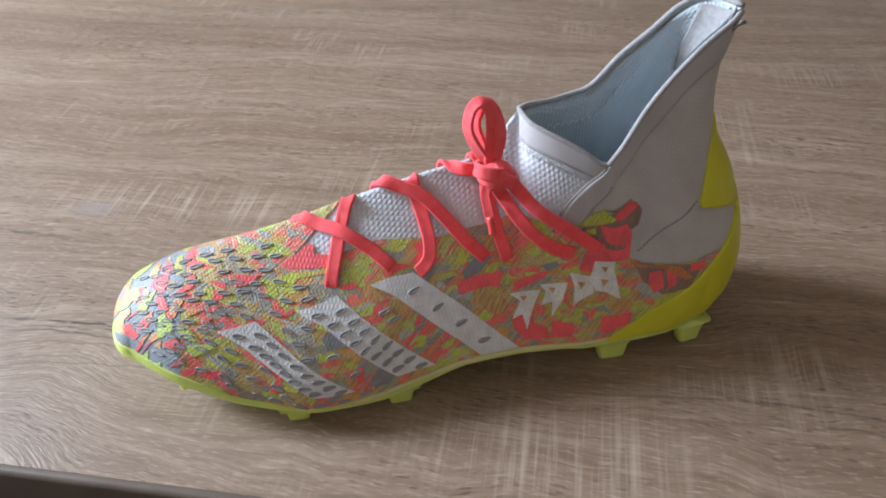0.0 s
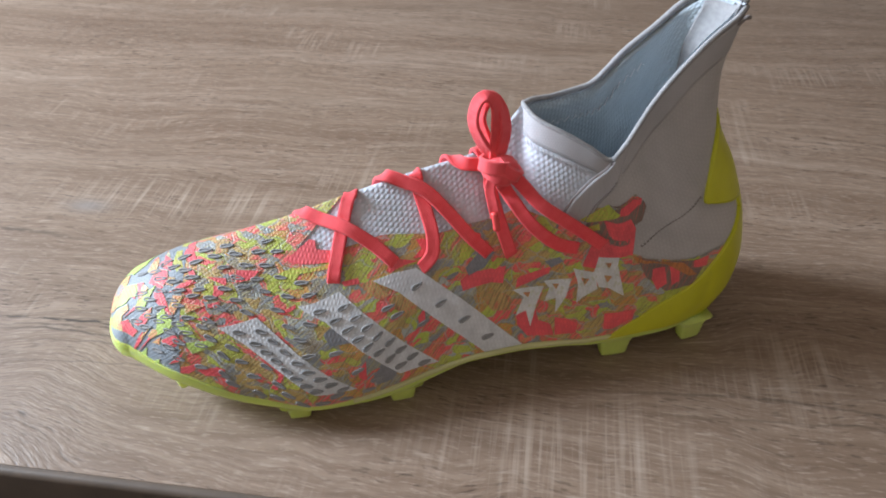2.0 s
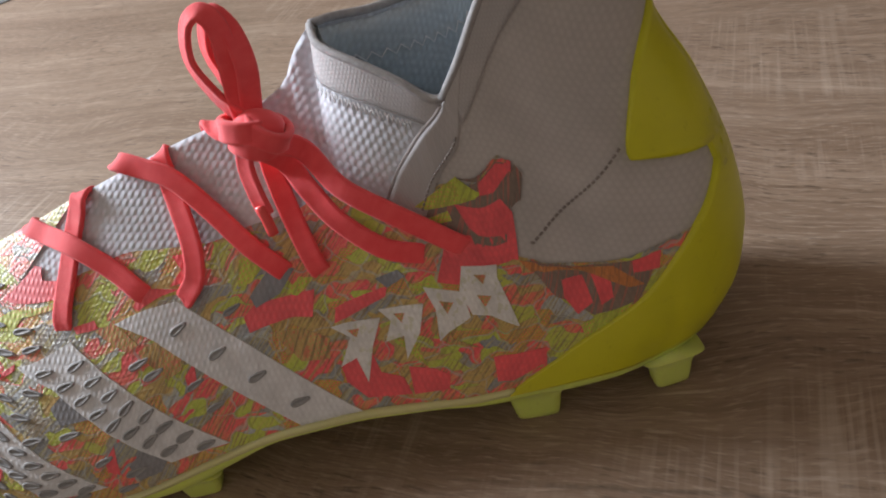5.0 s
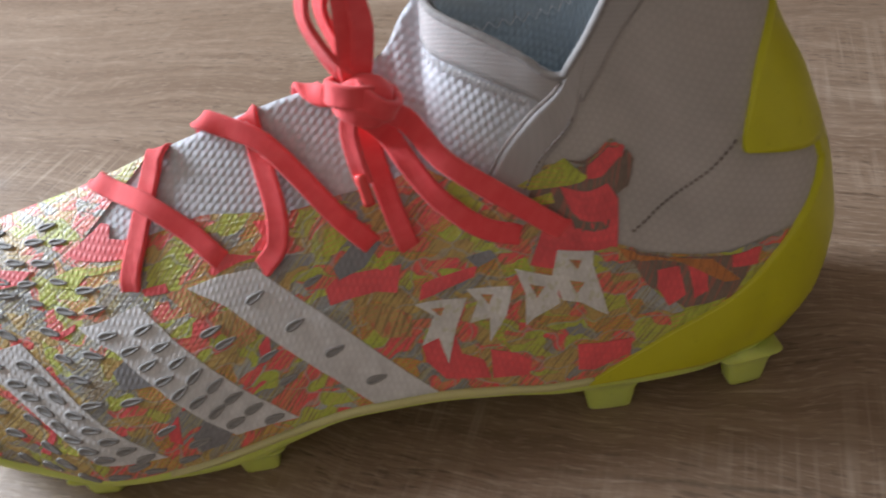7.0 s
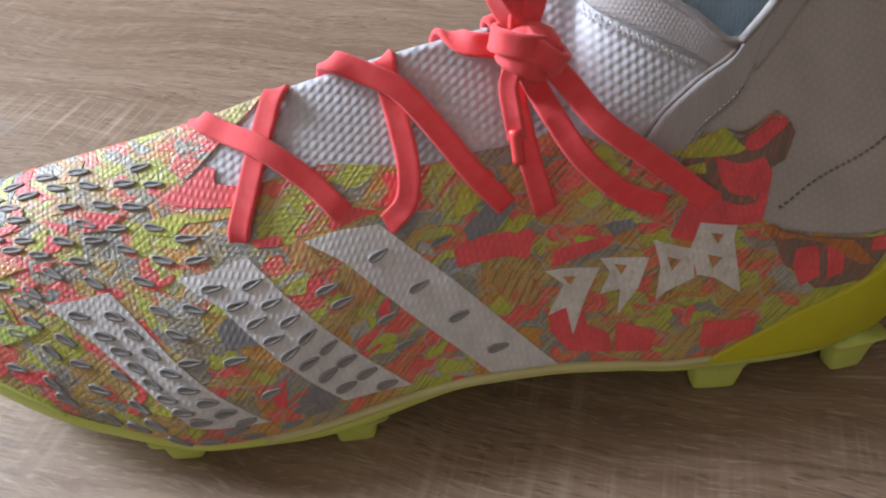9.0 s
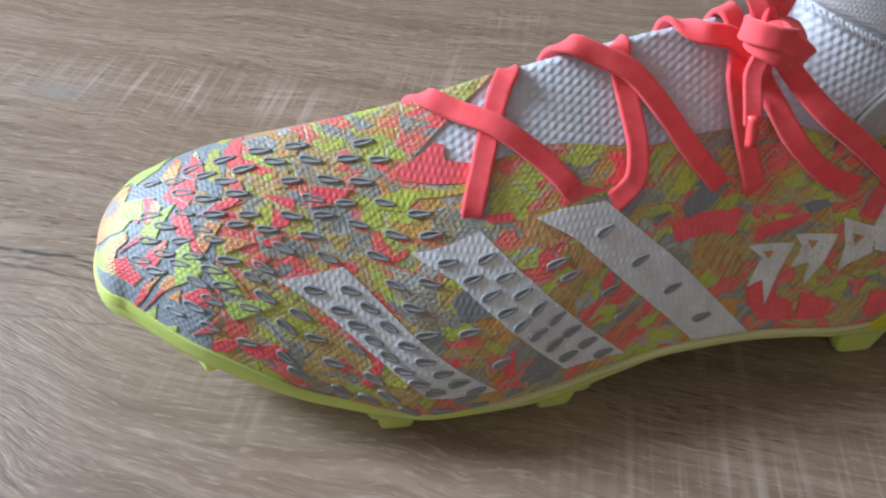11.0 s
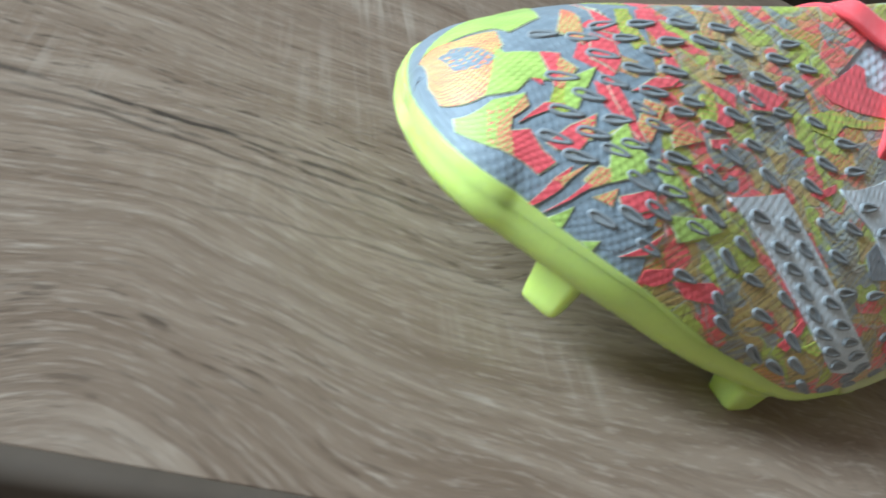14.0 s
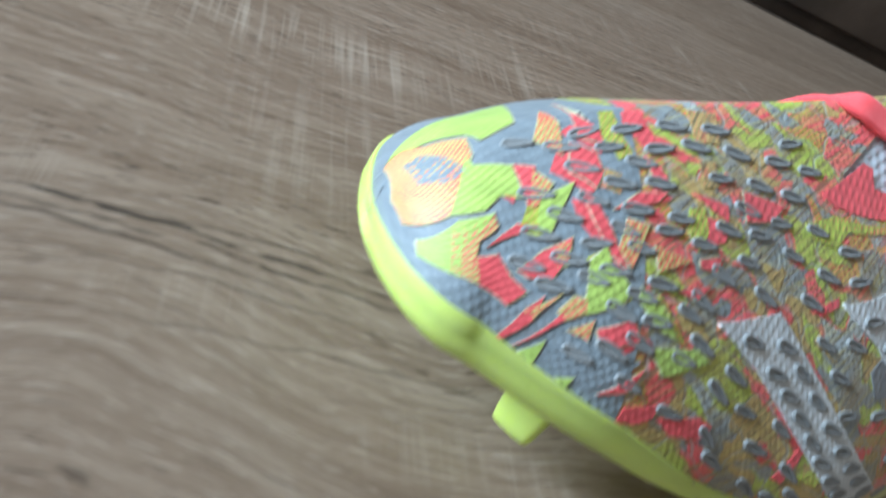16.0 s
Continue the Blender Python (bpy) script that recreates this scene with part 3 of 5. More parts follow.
def sheet(bm, place, nu, nv, rise, skirt=0.0, free=""):
    """A sheet on the boot; place(s, t) gives the spot (x, v). Its UV map holds length and girth in metres. skirt: depth of its turned-down rim."""
    layer = bm.loops.layers.uv.verify()
    grid, maps = [], []
    for i in range(nu + 1):
        row, mrow, run, last = [], [], 0.0, None
        for j in range(nv + 1):
            x, v = place(i / nu, j / nv)
            p = on_boot(x, v, rise if rise is not skin_lift else rise(x))
            run = girth(x, v) if last is None else run + np.linalg.norm(p - last)
            last = p
            row.append((x, v, bm.verts.new(p)))
            mrow.append((x, run))
        grid.append(row)
        maps.append(mrow)

    def quad(vs, ms):
        if len(set(vs)) == 4:
            f = bm.faces.new(vs)
            f.smooth = True
            for l, m in zip(f.loops, ms):
                l[layer].uv = m

    for i in range(nu):
        for j in range(nv):
            spots = ((i, j), (i + 1, j), (i + 1, j + 1), (i, j + 1))
            quad([grid[a][b][2] for a, b in spots], [maps[a][b] for a, b in spots])
    if skirt:
        ring = ([(i, 0) for i in range(nu)] + [(nu, j) for j in range(nv)] + [(i, nv) for i in range(nu, 0, -1)] + [(0, j) for j in range(nv, 0, -1)])
        low = [bm.verts.new(on_boot(grid[a][b][0], grid[a][b][1], (rise if rise is not skin_lift else rise(grid[a][b][0])) - skirt)) for a, b in ring]
        for k, (a, b) in enumerate(ring):
            c, d = ring[(k + 1) % len(ring)]
            if (free == "low" and b == d == 0) or (free == "high" and b == d == nv):
                continue
            quad([grid[a][b][2], low[k], low[(k + 1) % len(ring)], grid[c][d][2]], [maps[a][b], maps[a][b], maps[c][d], maps[c][d]])
    return grid


def band(a, b, lo, hi):
    return lambda s, t: (lambda x: (x, lo(x) + (hi(x) - lo(x)) * t))(ends(s, a, b))


def const(c):
    return lambda x: c


# the knit sock, in one piece under the printed skin
bm = bmesh.new()
sheet(bm, band(TOE, THROAT, const(0.0), const(2.0)), 90, 90, 0.0)
sheet(bm, band(THROAT, BACK, const(0.0), const(1.0)), 60, 45, 0.0)
sheet(bm, band(THROAT, BACK, const(1.00001), const(2.0)), 60, 45, 0.0)
bmesh.ops.remove_doubles(bm, verts=bm.verts[:], dist=0.00004)
part("knit_upper", bm, TONGUE, boot, "pale grey dimpled knit sock and tongue")

# lining, insole and cuff
bm = bmesh.new()
sheet(bm, band(0.005, THROAT, const(0.3), const(1.7)), 10, 50, -0.0022)
sheet(bm, band(THROAT, BACK - 0.002, const(0.15), const(1.0)), 50, 34, -0.0022)
sheet(bm, band(THROAT, BACK - 0.002, const(1.00001), const(1.85)), 50, 34, -0.0022)
part("lining", bm, LINING, boot, "pale blue-grey sock lining")
bm = bmesh.new()
ins = []
for i in range(31):
    x = -0.06 + 0.186 * i / 30
    k = min(1.0, taper(min(x + 0.004, BACK))) * 0.90
    c = centre(x)
    ins.append([bm.verts.new((x, c + (side_near(x) - c) * k, sole_line(x) + 0.008)), bm.verts.new((x, c, sole_line(x) + 0.006)),
                bm.verts.new((x, c + (side_far(x) - c) * k, sole_line(x) + 0.008))])
for a, b2 in zip(ins, ins[1:]):
    for j in range(2):
        bm.faces.new((a[j], b2[j], b2[j + 1], a[j + 1]))
part("insole", bm, SLATE, boot, "dark insole inside the boot")

seam_x = curve((0.20, 0.55, 0.735, 0.861, 0.992, 1.0), (0.040, 0.043, 0.051, 0.0612, 0.0742, 0.0750))
bm = bmesh.new()
for flip in (lambda v: v, lambda v: 2 - min(v, 0.99999)):
    sheet(bm, lambda s, t: (lambda v: (ends(s, seam_x(v), BACK), flip(v)))(0.66 + 0.34 * t), 60, 24, 0.0010)
    sheet(bm, lambda s, t: (ends(s, 0.0785, BACK), flip(0.22 + 0.44 * t)), 40, 24, 0.0010)
bmesh.ops.remove_doubles(bm, verts=bm.verts[:], dist=0.00004)
part("cuff_panel", bm, CUFF, boot, "grey knit ankle panel wrapped over the front of the cuff")


# ---- strands: flat ribbons and cords along smooth paths ----
def smooth_path(pts, n):
    """Catmull-Rom through the points, n steps to each stretch."""
    pts = [np.array(p, float) for p in pts]
    pts = [2 * pts[0] - pts[1]] + pts + [2 * pts[-1] - pts[-2]]
    out = []
    for i in range(1, len(pts) - 2):
        p0, p1, p2, p3 = pts[i - 1:i + 3]
        for k in range(n):
            t = k / n
            out.append(0.5 * (2 * p1 + (p2 - p0) * t + (2 * p0 - 5 * p1 + 4 * p2 - p3) * t * t + (3 * p1 - p0 - 3 * p2 + p3) * t ** 3))
    return out + [pts[-2]]


LACE_SECTION = ((1.0, 0.15), (0.95, 0.75), (0.80, 1.0), (0.62, 0.93), (0.30, 0.86), (0.0, 0.85), (-0.30, 0.86), (-0.62, 0.93), (-0.80, 1.0), (-0.95, 0.75), (-1.0, 0.15))


def ribbon(bm, pts, ups, wide, thick, steps=6, sides=10, closed=False, flat=2.6):
    """A ribbon with a rounded flat section along pts; ups are the directions in which its face looks."""
    path, up = smooth_path(pts, steps), smooth_path(ups, steps)
    layer = bm.loops.layers.uv.verify()
    rings, run = [], 0.0
    for i, p in enumerate(path):
        q0, q1 = path[max(i - 1, 0)], path[min(i + 1, len(path) - 1)]
        tan = (q1 - q0) / max(np.linalg.norm(q1 - q0), 1e-9)
        side = np.cross(tan, up[i])
        side /= max(np.linalg.norm(side), 1e-9)
        face = np.cross(side, tan)
        run += np.linalg.norm(p - path[i - 1]) if i else 0.0
        ring = []
        if flat == 2.6:
            outline = [(c, h) for c, h in LACE_SECTION] + [(-c, -h) for c, h in LACE_SECTION]
            ring = [(bm.verts.new(p + side * c * wide / 2 + face * h * thick / 2), (run, wide * k / 16)) for k, (c, h) in enumerate(outline)]
        for k in range(sides if flat != 2.6 else 0):
            a = 2 * math.pi * k / sides
            c, s = math.cos(a), math.sin(a)
            cc, ss = math.copysign(abs(c) ** (2 / flat), c), math.copysign(abs(s) ** (2 / flat), s)
            ring.append((bm.verts.new(p + side * cc * wide / 2 + face * ss * thick / 2), (run, wide * k / sides)))
        rings.append(ring)
    sides = len(rings[0])
    for a, b in zip(rings, rings[1:]):
        for k in range(sides):
            q = (a[k], a[(k + 1) % sides], b[(k + 1) % sides], b[k])
            f = bm.faces.new([v for v, _ in q])
            f.smooth = True
            for l, (_, m) in zip(f.loops, q):
                l[layer].uv = m
    for ring in (rings[0], rings[-1]):
        bm.faces.new([v for v, _ in ring])


def lace(spots, wide=0.0058, thick=0.0017, name="lace_strand", extra=(), label=""):
    """A lace over the boot: spots are (x, v, lift); extra: free points (x, y, z) put in front, with the face turned as on the first spot."""
    pts = [np.array(p) for p in extra] + [on_boot(x, v, l) for x, v, l in spots]
    first = boot_normal(spots[0][0], spots[0][1])
    ups = [first] * len(extra) + [boot_normal(x, v) for x, v, _ in spots]
    bm = bmesh.new()
    ribbon(bm, pts, ups, wide, thick, 7)
    return part(name, bm, LACE, boot, label)


def cord(name, pts, radius, mat, label="", sides=6, steps=3):
    bm = bmesh.new()
    ribbon(bm, pts, [(0.1, -0.7, 0.7)] * len(pts), 2 * radius, 2 * radius, steps, sides, flat=2.0)
    return part(name, bm, mat, boot, label)


# rolled rim of the cuff, near and far, and its stitching
cord("cuff_rim", [on_boot(THROAT + 0.0002 + (0.0745 - THROAT) * k / 12, 1.0, 0.0) for k in range(13)], 0.0011, BINDING, "rolled grey rim")
cord("cuff_rim", [on_boot(0.0745 + (BACK - 0.0745) * k / 16, 1.0, 0.0007) for k in range(17)], 0.0012, BINDING, "rolled grey rim")
cord("cuff_rim", [on_boot(THROAT + 0.0002 + (BACK - THROAT) * k / 24, 1.0001, 0.0) for k in range(25)], 0.0013, BINDING, "rolled grey rim")
bm = bmesh.new()
sheet(bm, lambda s, t: (0.0295 + 0.0445 * s, 0.915 + 0.083 * t), 40, 6, 0.0004, 0.0004)
part("front_hem", bm, HEM, boot, "turned hem along the front of the cuff")
for k in range(22):
    x = 0.0305 + 0.0300 * k / 22
    cord("hem_stitch", [on_boot(x, 0.905, 0.0005), on_boot(x + 0.0006, 0.885, 0.0006), on_boot(x + 0.0012, 0.905, 0.0005)], 0.00014, THREAD, "", 4, 1)
cord("hem_seam", [on_boot(0.0300 + 0.0430 * k / 14, 0.913, 0.0005) for k in range(15)], 0.00022, BINDING, "stitch line under the hem", 5, 2)
zig = []
for k in range(34):
    zig.append(on_boot(0.0310 + 0.075 * k / 33, 1.100 + (0.022 if k % 2 else 0.0), -0.0026))
cord("zigzag_stitch", zig, 0.00022, THREAD, "zigzag stitching on the lining", 4, 1)
# folded hem of the ankle panel: down its front edge and along the collar
bm = bmesh.new()
sheet(bm, lambda s, t: (lambda v: (seam_x(v) + 0.0115 * t, v))(0.64 + 0.355 * s), 44, 8, 0.0015, 0.0005)
sheet(bm, lambda s, t: (0.0785 + (BACK - 0.0785) * s, 0.895 + 0.100 * t), 48, 6, 0.00147, 0.0005)
part("panel_hem", bm, HEM, boot, "folded grey hem of the ankle panel")
for k in range(17):
    a = 0.66 + 0.24 * k / 17
    cord("hem_stitch", [on_boot(seam_x(v) + 0.0100, v, 0.0022) for v in (a, a + 0.005, a + 0.009)], 0.00028, SEAM, "", 4, 1)
# dark cord draws the shadow line beside the panel's overlapping edge
cord("panel_seam", [on_boot(seam_x(0.60 + 0.385 * k / 10) - 0.0004, 0.60 + 0.385 * k / 10, 0.0005) for k in range(11)], 0.0007, SEAM, "seam where the cuff panels overlap, its shadow line a dark cord")
heel_seam = curve((0.084, 0.099, 0.114, 0.124, 0.135), (0.480, 0.512, 0.530, 0.545, 0.600))
for k in range(22):
    a = 0.0850 + 0.0345 * k / 22
    cord("seam_stitch", [on_boot(x, heel_seam(x), 0.0011) for x in (a, a + 0.0005, a + 0.0010)], 0.00038, SEAM, "", 5, 2)
bm = bmesh.new()
sheet(bm, band(0.1285, BACK, const(1.00001), const(1.35)), 12, 14, -0.0030, -0.0008)
part("heel_tab", bm, BINDING, boot, "pale heel tab inside the cuff")
cord("tab_loop", [on_boot(0.1400, 0.97, 0.0012), on_boot(0.1385, 0.99, 0.004), on_boot(0.1370, 1.0, 0.0035), on_boot(0.1362, 0.98, 0.0012)], 0.0008, SEAM, "small dark loop at the heel tab")

# ---- printed skin over toe, flanks and quarter ----
border = curve((-0.068, -0.0668, -0.064, -0.0536, -0.0347, -0.0207, -0.0032, 0.0115, 0.0243, 0.0395, 0.0538, 0.0627, 0.083, 0.0872),
               (0.836, 0.831, 0.812, 0.800, 0.779, 0.721, 0.660, 0.653, 0.647, 0.638, 0.672, 0.745, 0.755, 0.715))
wedge = curve((-0.0680, -0.0583, -0.0520, -0.0480), (0.840, 0.925, 0.972, 0.999))
quarter = curve((0.079, 0.0796, 0.1158, 0.130, 0.1405), (0.50, 0.478, 0.318, 0.30, 0.29))
peak = curve((0.079, 0.0805, 0.0872), (0.50, 0.57, 0.705))
bm = bmesh.new()
sheet(bm, band(TOE, -0.0672, const(0.0), const(2.0)), 60, 120, 0.00057)
sheet(bm, band(-0.0680, -0.0480, wedge, lambda x: 2 - wedge(x)), 16, 20, 0.0006)
sheet(bm, band(-0.0680, 0.079, const(0.0), border), 100, 40, skin_lift)
sheet(bm, band(-0.0680, 0.079, lambda x: 2 - border(x), const(2.0)), 60, 30, skin_lift)
sheet(bm, band(0.0789, 0.0872, peak, border), 12, 16, 0.00131)
sheet(bm, band(0.0789, BACK - 0.001, const(0.0), quarter), 40, 24, 0.00131)
sheet(bm, band(0.079, BACK - 0.001, lambda x: 2 - quarter(x), const(2.0)), 40, 24, 0.0013)
bmesh.ops.remove_doubles(bm, verts=bm.verts[:], dist=0.00004)
part("printed_skin", bm, PRINT, boot, "film printed with coral, lime and slate shards")


def decal(name, corners, lift, mat, label="", step=0.0035, skirt=0.0007):
    """A film patch on the boot: corners (x, v) in order; it follows the curve of the upper."""
    bm = bmesh.new()
    S = 0.062
    face = bm.faces.new([bm.verts.new((x, v * S, 0)) for x, v in corners])
    if face.normal.z < 0:
        face.normal_flip()
    bmesh.ops.triangulate(bm, faces=bm.faces[:])
    for _ in range(5):
        long = [e for e in bm.edges if e.calc_length() > step]
        if not long:
            break
        bmesh.ops.subdivide_edges(bm, edges=long, cuts=1)
        bmesh.ops.triangulate(bm, faces=[f for f in bm.faces if len(f.verts) > 3])
    rim = [e for e in bm.edges if e.is_boundary]
    for e in rim:
        e.smooth = False
    made = bmesh.ops.extrude_edge_only(bm, edges=rim)["geom"]
    low = {g for g in made if isinstance(g, bmesh.types.BMVert)}
    layer = bm.loops.layers.uv.verify()
    for f in bm.faces:
        for l in f.loops:
            x, v = l.vert.co.x, l.vert.co.y / S
            l[layer].uv = (x, v * S)
    for vert in bm.verts:
        x, v = min(max(vert.co.x, TOE), BACK), vert.co.y / S
        vert.co = on_boot(x, max(v, 0.0), skin_lift(x) + lift - (skirt if vert in low else 0.0))
    return part(name, bm, mat, boot, label)


# the three stripes: front and rear edge of each, from the top down
STRIPE_EDGES = {}
STRIPE_EDGES["rear"] = (((-0.0353, 0.616), (-0.0237, 0.488), (-0.0165, 0.391), (-0.0094, 0.294), (-0.0022, 0.199), (0.0050, 0.108), (0.0122, 0.022)),
                        ((-0.0168, 0.557), (-0.0091, 0.463), (-0.0014, 0.370), (0.0062, 0.278), (0.0139, 0.191), (0.0216, 0.105), (0.0293, 0.020)))
STRIPE_EDGES["middle"] = (((-0.0668, 0.616), (-0.0552, 0.543), (-0.0491, 0.474), (-0.0430, 0.403), (-0.0370, 0.316), (-0.0310, 0.207), (-0.0247, 0.099)),
                        ((-0.0495, 0.641), (-0.0426, 0.564), (-0.0358, 0.471), (-0.0290, 0.359), (-0.0221, 0.255), (-0.0151, 0.155), (-0.0081, 0.057)))
STRIPE_EDGES["front"] = (((-0.0998, 0.429), (-0.0883, 0.380), (-0.0826, 0.346), (-0.0769, 0.312), (-0.0712, 0.285), (-0.0656, 0.251), (-0.0602, 0.197)),
                        ((-0.0839, 0.531), (-0.0769, 0.483), (-0.0700, 0.443), (-0.0631, 0.395), (-0.0564, 0.328), (-0.0496, 0.252), (-0.0429, 0.164)))


def stripe(which, label):
    left, right = STRIPE_EDGES[which]
    return decal("stripe", left[::-1] + right, 0.0004, STRIPE, label, step=0.0028)


def along(edge, s):
    """The spot at the share s of an edge, from its top."""
    k = min(int(s * (len(edge) - 1)), len(edge) - 2)
    t = s * (len(edge) - 1) - k
    return [a + (b - a) * t for a, b in zip(edge[k], edge[k + 1])]


def in_stripe(x, v):
    for left, right in STRIPE_EDGES.values():
        xl, xr = (np.interp(v, [p[1] for p in e[::-1]], [p[0] for p in e[::-1]]) for e in (left, right))
        if min(left[-1][1], right[-1][1]) < v < max(left[0][1], right[0][1]) and xl - 0.0035 < x < xr + 0.003:
            return True
    return False


stripe_rear = stripe("rear", "pale grey stripe")
stripe_middle = stripe("middle", "pale grey stripe with slate fins")
stripe_front = stripe("front", "pale grey stripe with slate fins")
mark_first = decal("shard_mark", ((0.0246, 0.303), (0.0383, 0.316), (0.0351, 0.230), (0.0324, 0.116), (0.0303, 0.199), (0.0258, 0.180), (0.0295, 0.264)), 0.0005, MARK, "pale grey jagged mark")
mark_second = decal("shard_mark", ((0.0382, 0.341), (0.0509, 0.361), (0.0486, 0.267), (0.0438, 0.179), (0.0440, 0.257), (0.0387, 0.239), (0.0411, 0.306)), 0.0005, MARK, "pale grey jagged mark")
mark_third = decal("shard_mark", ((0.0518, 0.416), (0.0626, 0.400), (0.0635, 0.310), (0.0565, 0.264), (0.0537, 0.235), (0.0541, 0.342)), 0.0005, MARK, "pale grey jagged mark")
mark_fourth = decal("shard_mark", ((0.0639, 0.485), (0.0739, 0.478), (0.0732, 0.434), (0.0768, 0.248), (0.0692, 0.307), (0.0642, 0.319), (0.0618, 0.400)), 0.0005, MARK, "pale grey jagged mark")

for owner, spot in ((mark_third, ((0.0555, 0.372), (0.0595, 0.366), (0.0572, 0.330))), (mark_fourth, ((0.0668, 0.455), (0.0702, 0.450), (0.0690, 0.420))),
                    (mark_fourth, ((0.0665, 0.385), (0.0705, 0.375), (0.0682, 0.340))), (mark_first, ((0.0288, 0.286), (0.0322, 0.288), (0.0312, 0.262))),
                    (mark_second, ((0.0420, 0.329), (0.0452, 0.331), (0.0440, 0.300)))):
    decal("mark_counter", spot, 0.00062, OCHRE, "small dark opening in the mark", skirt=0.0001).parent = owner

shards_laid = 0


def print_shard(mat, *corners):
    global shards_laid
    shards_laid += 1
    front = min(c[0] for c in corners) < -0.135
    corners = [(x, min(v, quarter(x) - 0.012) if x > 0.0796 and v < 0.56 else v) for x, v in corners]
    lift = 0.00028 if front else 0.00015
    decal("print_shard", corners, lift + 0.0000015 * shards_laid, mat, step=0.0022 if front else 0.0030, skirt=0.0002)


bm = bmesh.new()
sheet(bm, band(TOE, -0.1160, const(0.0), const(2.0)), 40, 80, 0.00068)
part("toe_cap", bm, MIST, boot, "blue-grey toe film under sharp shards")
print_shard(DUSK, (0.0560, 0.662), (0.0635, 0.735), (0.0745, 0.745), (0.0830, 0.742), (0.0865, 0.705), (0.0830, 0.620), (0.0792, 0.520), (0.0680, 0.500), (0.0600, 0.560))
print_shard(DUSK, (0.0815, 0.460), (0.0950, 0.405), (0.1130, 0.325), (0.1180, 0.300), (0.1100, 0.200), (0.0980, 0.200), (0.0880, 0.300))
print_shard(CORAL, (-0.1268, 0.952), (-0.1218, 0.889), (-0.1225, 0.823), (-0.1290, 0.924))
print_shard(CORAL, (-0.1297, 0.864), (-0.1243, 0.816), (-0.1238, 0.713), (-0.1253, 0.681), (-0.1317, 0.763))
print_shard(CORAL, (-0.1286, 0.666), (-0.1252, 0.639), (-0.1244, 0.565), (-0.1186, 0.505), (-0.1200, 0.467), (-0.1244, 0.525), (-0.1277, 0.592))
print_shard(CORAL, (-0.1231, 0.266), (-0.1167, 0.330), (-0.1155, 0.282), (-0.1184, 0.234), (-0.1224, 0.232))
print_shard(CORAL, (-0.1154, 0.087), (-0.1090, 0.156), (-0.1096, 0.104), (-0.1124, 0.054), (-0.1157, 0.031))
print_shard(CORAL, (-0.1089, 0.111), (-0.1000, 0.191), (-0.0969, 0.190), (-0.0976, 0.144), (-0.1051, 0.090))
print_shard(CORAL, (-0.1157, 1.124), (-0.1133, 1.100), (-0.1127, 0.938), (-0.1106, 0.843), (-0.1135, 0.827), (-0.1173, 0.934))
print_shard(CORAL, (-0.1201, 0.666), (-0.1128, 0.724), (-0.1100, 0.693), (-0.1157, 0.659))
print_shard(CORAL, (-0.1055, 0.723), (-0.0973, 0.710), (-0.0974, 0.671), (-0.1012, 0.689))
print_shard(CORAL, (-0.1037, 0.669), (-0.0974, 0.666), (-0.0983, 0.622), (-0.1020, 0.597))
print_shard(CORAL, (-0.1039, 0.554), (-0.0991, 0.572), (-0.0998, 0.547), (-0.1035, 0.534))
print_shard(CORAL, (-0.1404, 0.787), (-0.1370, 0.748), (-0.1375, 0.630), (-0.1391, 0.665))
print_shard(GREEN, (-0.1262, 0.481), (-0.1244, 0.505), (-0.1207, 0.427), (-0.1181, 0.396), (-0.1221, 0.357), (-0.1250, 0.359))
print_shard(GREEN, (-0.1356, 0.624), (-0.1323, 0.658), (-0.1317, 0.547), (-0.1347, 0.504), (-0.1366, 0.547))
print_shard(GREEN, (-0.1156, 0.413), (-0.1128, 0.435), (-0.1086, 0.372), (-0.1063, 0.334), (-0.1100, 0.345))
print_shard(GREEN, (-0.1114, 0.253), (-0.1026, 0.339), (-0.1055, 0.268), (-0.1106, 0.224))
print_shard(GREEN, (-0.1211, 0.998), (-0.1184, 0.994), (-0.1180, 0.891), (-0.1165, 0.826), (-0.1195, 0.803), (-0.1218, 0.897))
print_shard(GREEN, (-0.1063, 0.679), (-0.1027, 0.689), (-0.1023, 0.627), (-0.1046, 0.574), (-0.1070, 0.624))
print_shard(GREEN, (-0.1221, 1.292), (-0.1164, 1.178), (-0.1173, 1.030), (-0.1204, 1.119))
print_shard(OCHRE, (-0.1239, 0.784), (-0.1195, 0.755), (-0.1201, 0.691), (-0.1235, 0.712))
print_shard(OCHRE, (-0.1194, 0.602), (-0.1157, 0.611), (-0.1168, 0.553), (-0.1189, 0.505))
print_shard(OCHRE, (-0.1035, 0.979), (-0.0974, 0.963), (-0.0977, 0.869), (-0.1030, 0.870))
print_shard(OCHRE, (-0.1031, 0.811), (-0.0994, 0.816), (-0.0992, 0.751), (-0.1025, 0.743))
print_shard(MIST, (-0.1319, 0.137), (-0.1198, 0.240), (-0.1148, 0.237), (-0.1212, 0.091), (-0.1324, 0.008))
print_shard(MIST, (-0.1263, 1.159), (-0.1223, 1.085), (-0.1226, 0.928), (-0.1257, 0.971))
print_shard(GREEN, (-0.0774, 0.730), (-0.0694, 0.765), (-0.0490, 0.748), (-0.0499, 0.737), (-0.0658, 0.743), (-0.0687, 0.709), (-0.0754, 0.706))
print_shard(CORAL, (-0.0729, 0.799), (-0.0622, 0.870), (-0.0597, 0.860), (-0.0592, 0.823), (-0.0461, 0.780), (-0.0480, 0.752), (-0.0697, 0.784))
